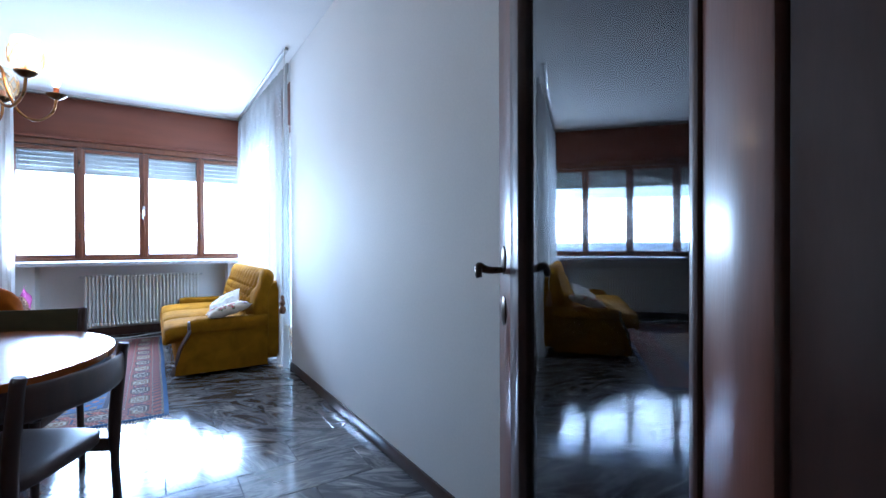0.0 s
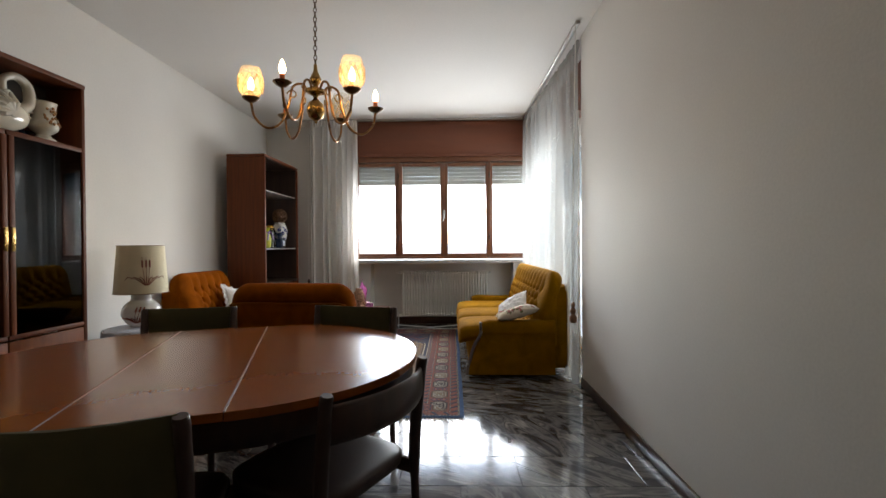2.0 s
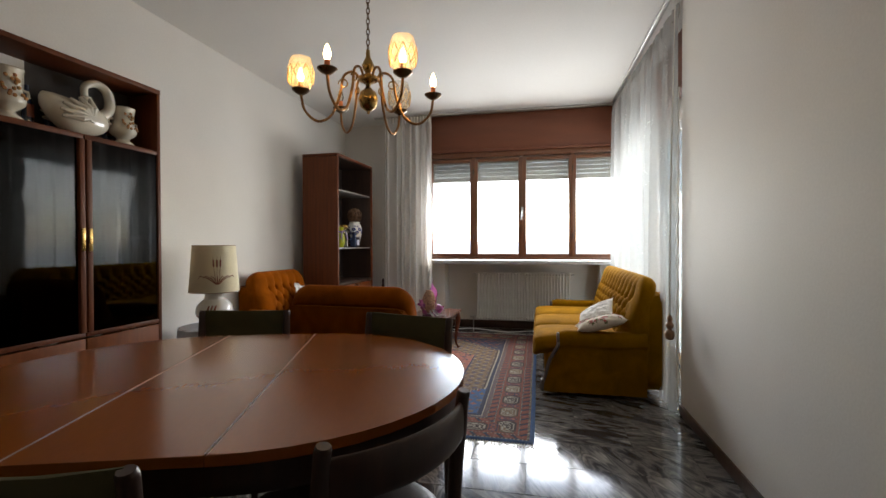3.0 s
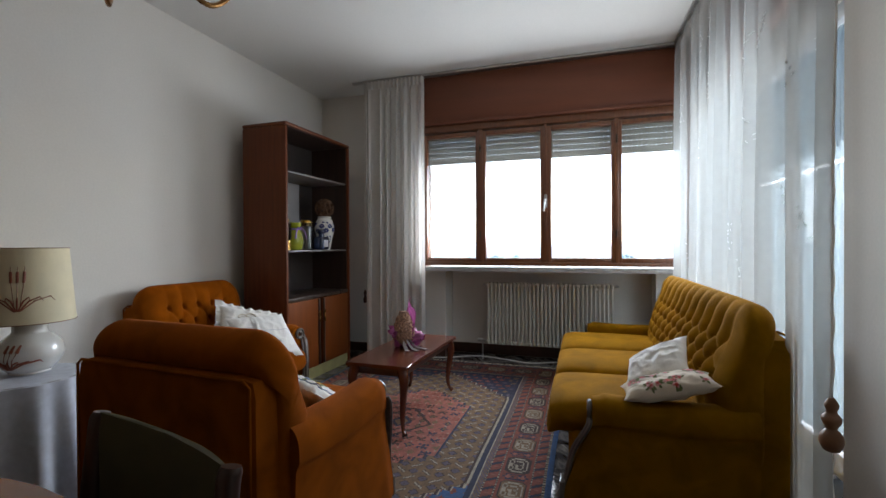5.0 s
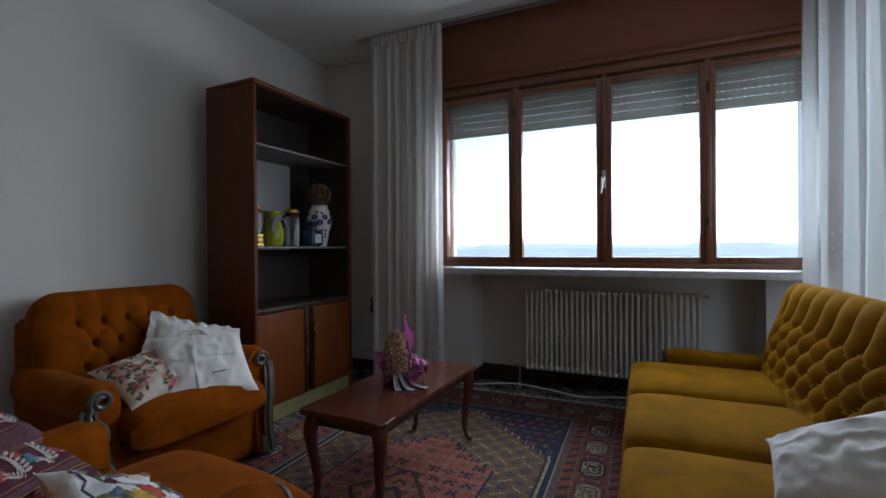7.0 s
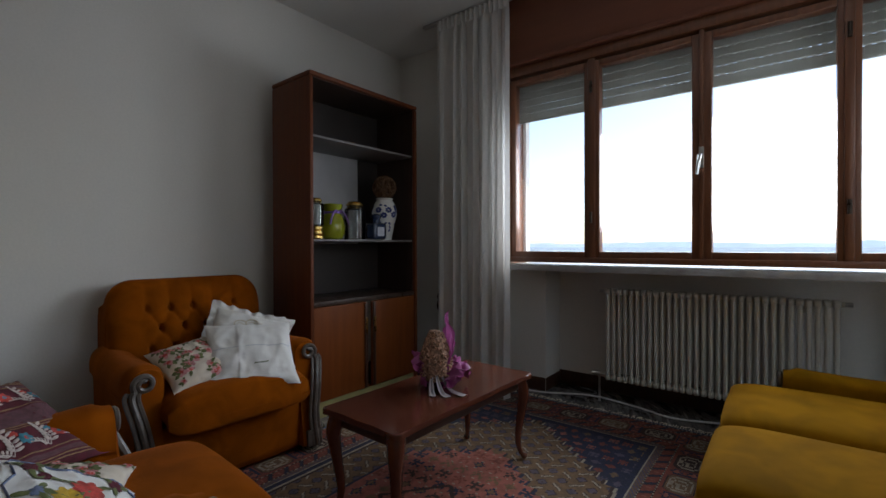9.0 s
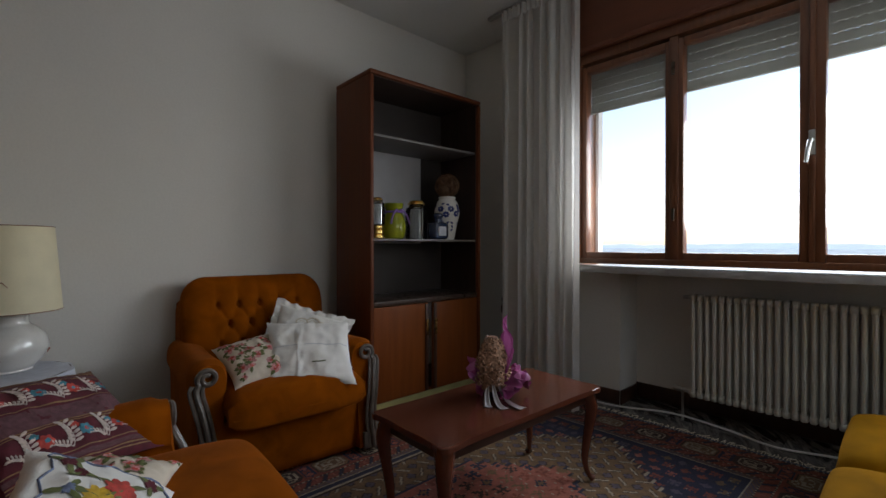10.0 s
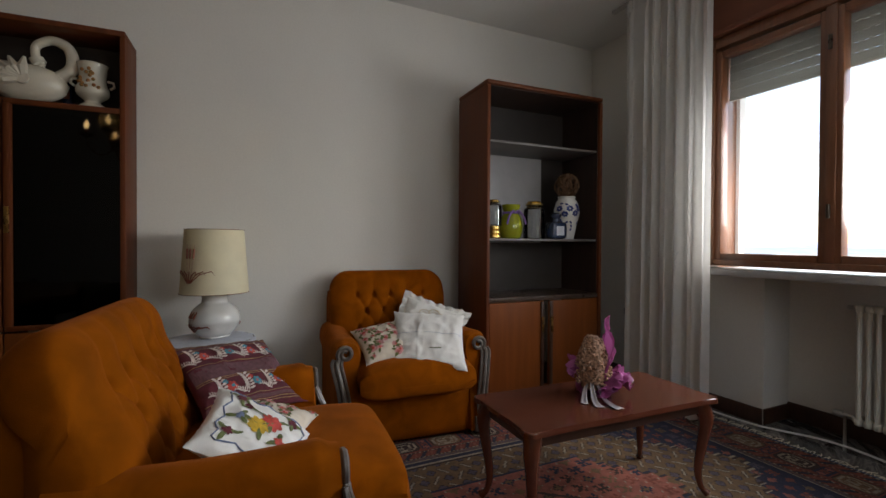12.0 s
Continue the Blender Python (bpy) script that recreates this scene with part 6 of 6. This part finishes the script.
# ---- things in the display cabinet ----
def urn(m, s, label):
    t = thing("urn", label, "vase", m)
    prof = spaced([(0, 0), (0.062, 0), (0.066, 0.012), (0.045, 0.03), (0.04, 0.045), (0.075, 0.075), (0.082, 0.11), (0.07, 0.14), (0.064, 0.18), (0.072, 0.245), (0.076, 0.255), (0.068, 0.252), (0.058, 0.2), (0, 0.19)], 3)
    part("body", lathe([(r * s, z * s) for r, z in prof], 28), CERAMIC, t)
    for k in (-1, 1):
        part("handle", tube([(s * 0.0, k * s * q, s * z) for q, z in ((0.072, 0.17), (0.10, 0.165), (0.105, 0.14), (0.085, 0.125))], 0.008 * s, 8), CERAMIC, t)
    bm = bmesh.new()
    rr = random.Random(9)
    for k in range(16):
        a, z = rr.uniform(-0.7, 0.7), rr.uniform(0.10, 0.225)
        r = (0.086 if z < 0.14 else 0.070) * s
        p = Vector((r * math.cos(a), r * math.sin(a), z * s))
        puff(p - Vector((0.004, 0.010, 0.010)) * s, p + Vector((0.004, 0.010, 0.010)) * s, 2, 3, bm)
    part("painted_decoration", bm, floral("painted blossoms", (0.34, 0.16, 0.05), [((0.30, 0.05, 0.03), 0.3), ((0.10, 0.13, 0.04), 0.3)], 60), t, "painted autumn flowers")


SH = 1.822
urn(VIT @ pose(-0.115, -0.80, SH), 1.0, "cream ceramic urn painted with autumn flowers")
urn(VIT @ pose(-0.115, -0.17, SH), 0.92, "cream ceramic urn painted with autumn flowers")


def swan(m):
    t = thing("ceramic_bird", "cream glazed ceramic swan-shaped dish on the cabinet shelf", "ornament", m)
    bm = bmesh.new()

    def body(u, v):
        a = 2 * math.pi * u
        s = 2 * v - 1
        r = math.sqrt(max(0, 1 - s * s))
        z = 0.10 + 0.10 * r * math.sin(a) + (0.07 * max(0, -s) ** 2)
        return Vector((0.085 * r * math.cos(a), 0.19 * s, max(0.0, z)))

    sheet(28, 20, body, bm, close_u=True)
    bmesh.ops.remove_doubles(bm, verts=bm.verts, dist=0.001)
    neck = spline([(0, 0.13, 0.13), (0, 0.20, 0.20), (0, 0.19, 0.30), (0, 0.12, 0.335), (0, 0.055, 0.30), (0, 0.05, 0.245), (0, 0.065, 0.21), (0, 0.085, 0.185)], 7)
    n = len(neck)
    tube(neck, [0.034 - 0.014 * min(1, i / (n * 0.6)) + (0.012 if n * 0.72 < i < n * 0.88 else 0) - (0.012 if i > n * 0.93 else 0) for i in range(n)], 12, bm)
    for s in (1, -1):
        for k in range(6):
            a = radians(200 - k * 22)
            tube([(s * 0.083, 0.03, 0.10), (s * 0.096, 0.03 + 0.07 * math.cos(a), 0.10 + 0.05 * math.sin(a)), (s * 0.070, 0.03 + 0.16 * math.cos(a), 0.11 + 0.10 * math.sin(a))], [0.016, 0.024, 0.008], 8, bm)
        lathe([(0, 0), (0.03, 0), (0.028, 0.01), (0, 0.014)], 16, bm, pose(s * 0.09, 0.03, 0.10, 0, s * 90, 0))
    me = mesh("body", bm, CERAMIC)
    ob = new("body", me)
    ob.parent = t


swan(VIT @ pose(-0.115, -0.46, SH))
t = thing("bottle_row", "row of small dark bottles with red labels behind the urns", "bottles", VIT @ pose(-0.215, -0.5, SH))
for k in range(7):
    y = -0.36 + 0.11 * k
    b = part("bottle", lathe([(0, 0), (0.024, 0), (0.026, 0.01), (0.026, 0.16), (0.012, 0.2), (0.011, 0.235), (0, 0.236)], 12, m=pose(0, y, 0)), BLUEGLASS, t)
    part("label", box((0.0245, y - 0.017, 0.06), (0.028, y + 0.017, 0.13), 0.001), REDGLAZE, b, "red label")


def glassware(m, kind, label):
    t = thing("glassware", label, "glassware", m)
    if kind == 0:
        part("bowl", lathe([(0.03, 0), (0.03, 0.004), (0.004, 0.01), (0.004, 0.07), (0.025, 0.09), (0.034, 0.13), (0.03, 0.16), (0.029, 0.16), (0.033, 0.13), (0.023, 0.093), (0, 0.08)], 16), CLEAR, t)
    else:
        part("bowl", lathe(spaced([(0, 0), (0.03, 0), (0.05, 0.03), (0.055, 0.07), (0.05, 0.10), (0.02, 0.115), (0.008, 0.13), (0, 0.135)], 2), 16), WHITECERAMIC, t)


for k in range(4):
    glassware(VIT @ pose(-0.15 + 0.05 * (k % 2), -0.12 - 0.09 * k, 0.62), 1 if k in (0, 3) else 0, "white lidded china bowl in the cabinet" if k in (0, 3) else "stemmed drinking glass in the cabinet")
    glassware(VIT @ pose(-0.15 + 0.05 * (k % 2), -0.60 - 0.09 * k, 0.62), 0 if k else 1, "stemmed drinking glass in the cabinet" if k else "white lidded china bowl in the cabinet")
    glassware(VIT @ pose(-0.15 + 0.05 * (k % 2), -0.12 - 0.2 * k, 1.24), 1 if k == 1 else 0, "white lidded china bowl in the cabinet" if k == 1 else "stemmed drinking glass in the cabinet")

# ---- cords and cable ----
t = thing("pull_cord", "hanging curtain cord with turned wooden tassel", "cord", pose(1.963, 4.691, 0.06))
part("cord", tube([(0, 0, 0.66), (0.004, 0, 1.5), (0.03, 0.0, H - 0.09)], 0.003, 6), COTTON, t)
part("tassel", lathe(spaced([(0, 0.50), (0.02, 0.505), (0.03, 0.53), (0.026, 0.555), (0.014, 0.57), (0.024, 0.59), (0.024, 0.605), (0.013, 0.62), (0.018, 0.64), (0.008, 0.66), (0, 0.662)], 3), 16), BEAD, t, "turned wooden tassel")
t = thing("shutter_cord", "white braided shutter cord hanging beside the balcony door", "cord", pose(2.10, 5.00, 0))
part("braid", tube([(0.003 * math.sin(k * 0.9), 0.003 * math.cos(k * 0.9), 0.06 + 0.0225 * k) for k in range(100)], 0.006, 6), COTTON, t)
t = thing("pull_cord", "hanging cord with small dark wooden tassel", "cord", pose(-0.93, 7.30, 0))
part("cord", tube([(0, 0, 0.72), (0, 0.002, 1.6), (0.01, 0.0, H - 0.03)], 0.003, 6), COTTON, t)
part("tassel", lathe(spaced([(0, 0.58), (0.016, 0.585), (0.022, 0.62), (0.012, 0.66), (0.018, 0.69), (0.006, 0.72), (0, 0.722)], 3), 14), DARKWOOD, t, "small dark tassel")
cable = tube(spline([(-0.55, 7.50, 0.008), (-0.15, 7.52, 0.008), (0.2, 7.60, 0.03), (0.5, 7.62, 0.009), (0.75, 7.55, 0.008), (1.0, 7.60, 0.02), (1.3, 7.64, 0.03), (1.7, 7.62, 0.008)], 8), 0.006, 7)
solid("power_cable", cable, WHITEPLASTIC, "loose white cable lying along the baseboard", "cable", "")

# ---- floor ----
floor = solid("floor", box((XL - 0.1, -1.7, -0.15), (2.5, YW + 0.3, -0.004)), GROUT, "polished dark marble floor with grey veins", "floor")
slab = mesh("marble_slab", box((-0.2985, -0.1485, -0.02), (0.2985, 0.1485, 0.0), 0.0015, segments=1), MARBLE, False)
row = 0
y = -1.55
while y < YW + 0.3:
    x = XL - 0.02 + (0.3 if row % 2 else 0.0) + (1.8 if y < 0.6 else 0.0)
    while x < 2.46:
        ob = new("marble_slab", slab)
        ob.parent = floor
        ob.location = (x, y, 0)
        x += 0.6
    y += 0.3
    row += 1
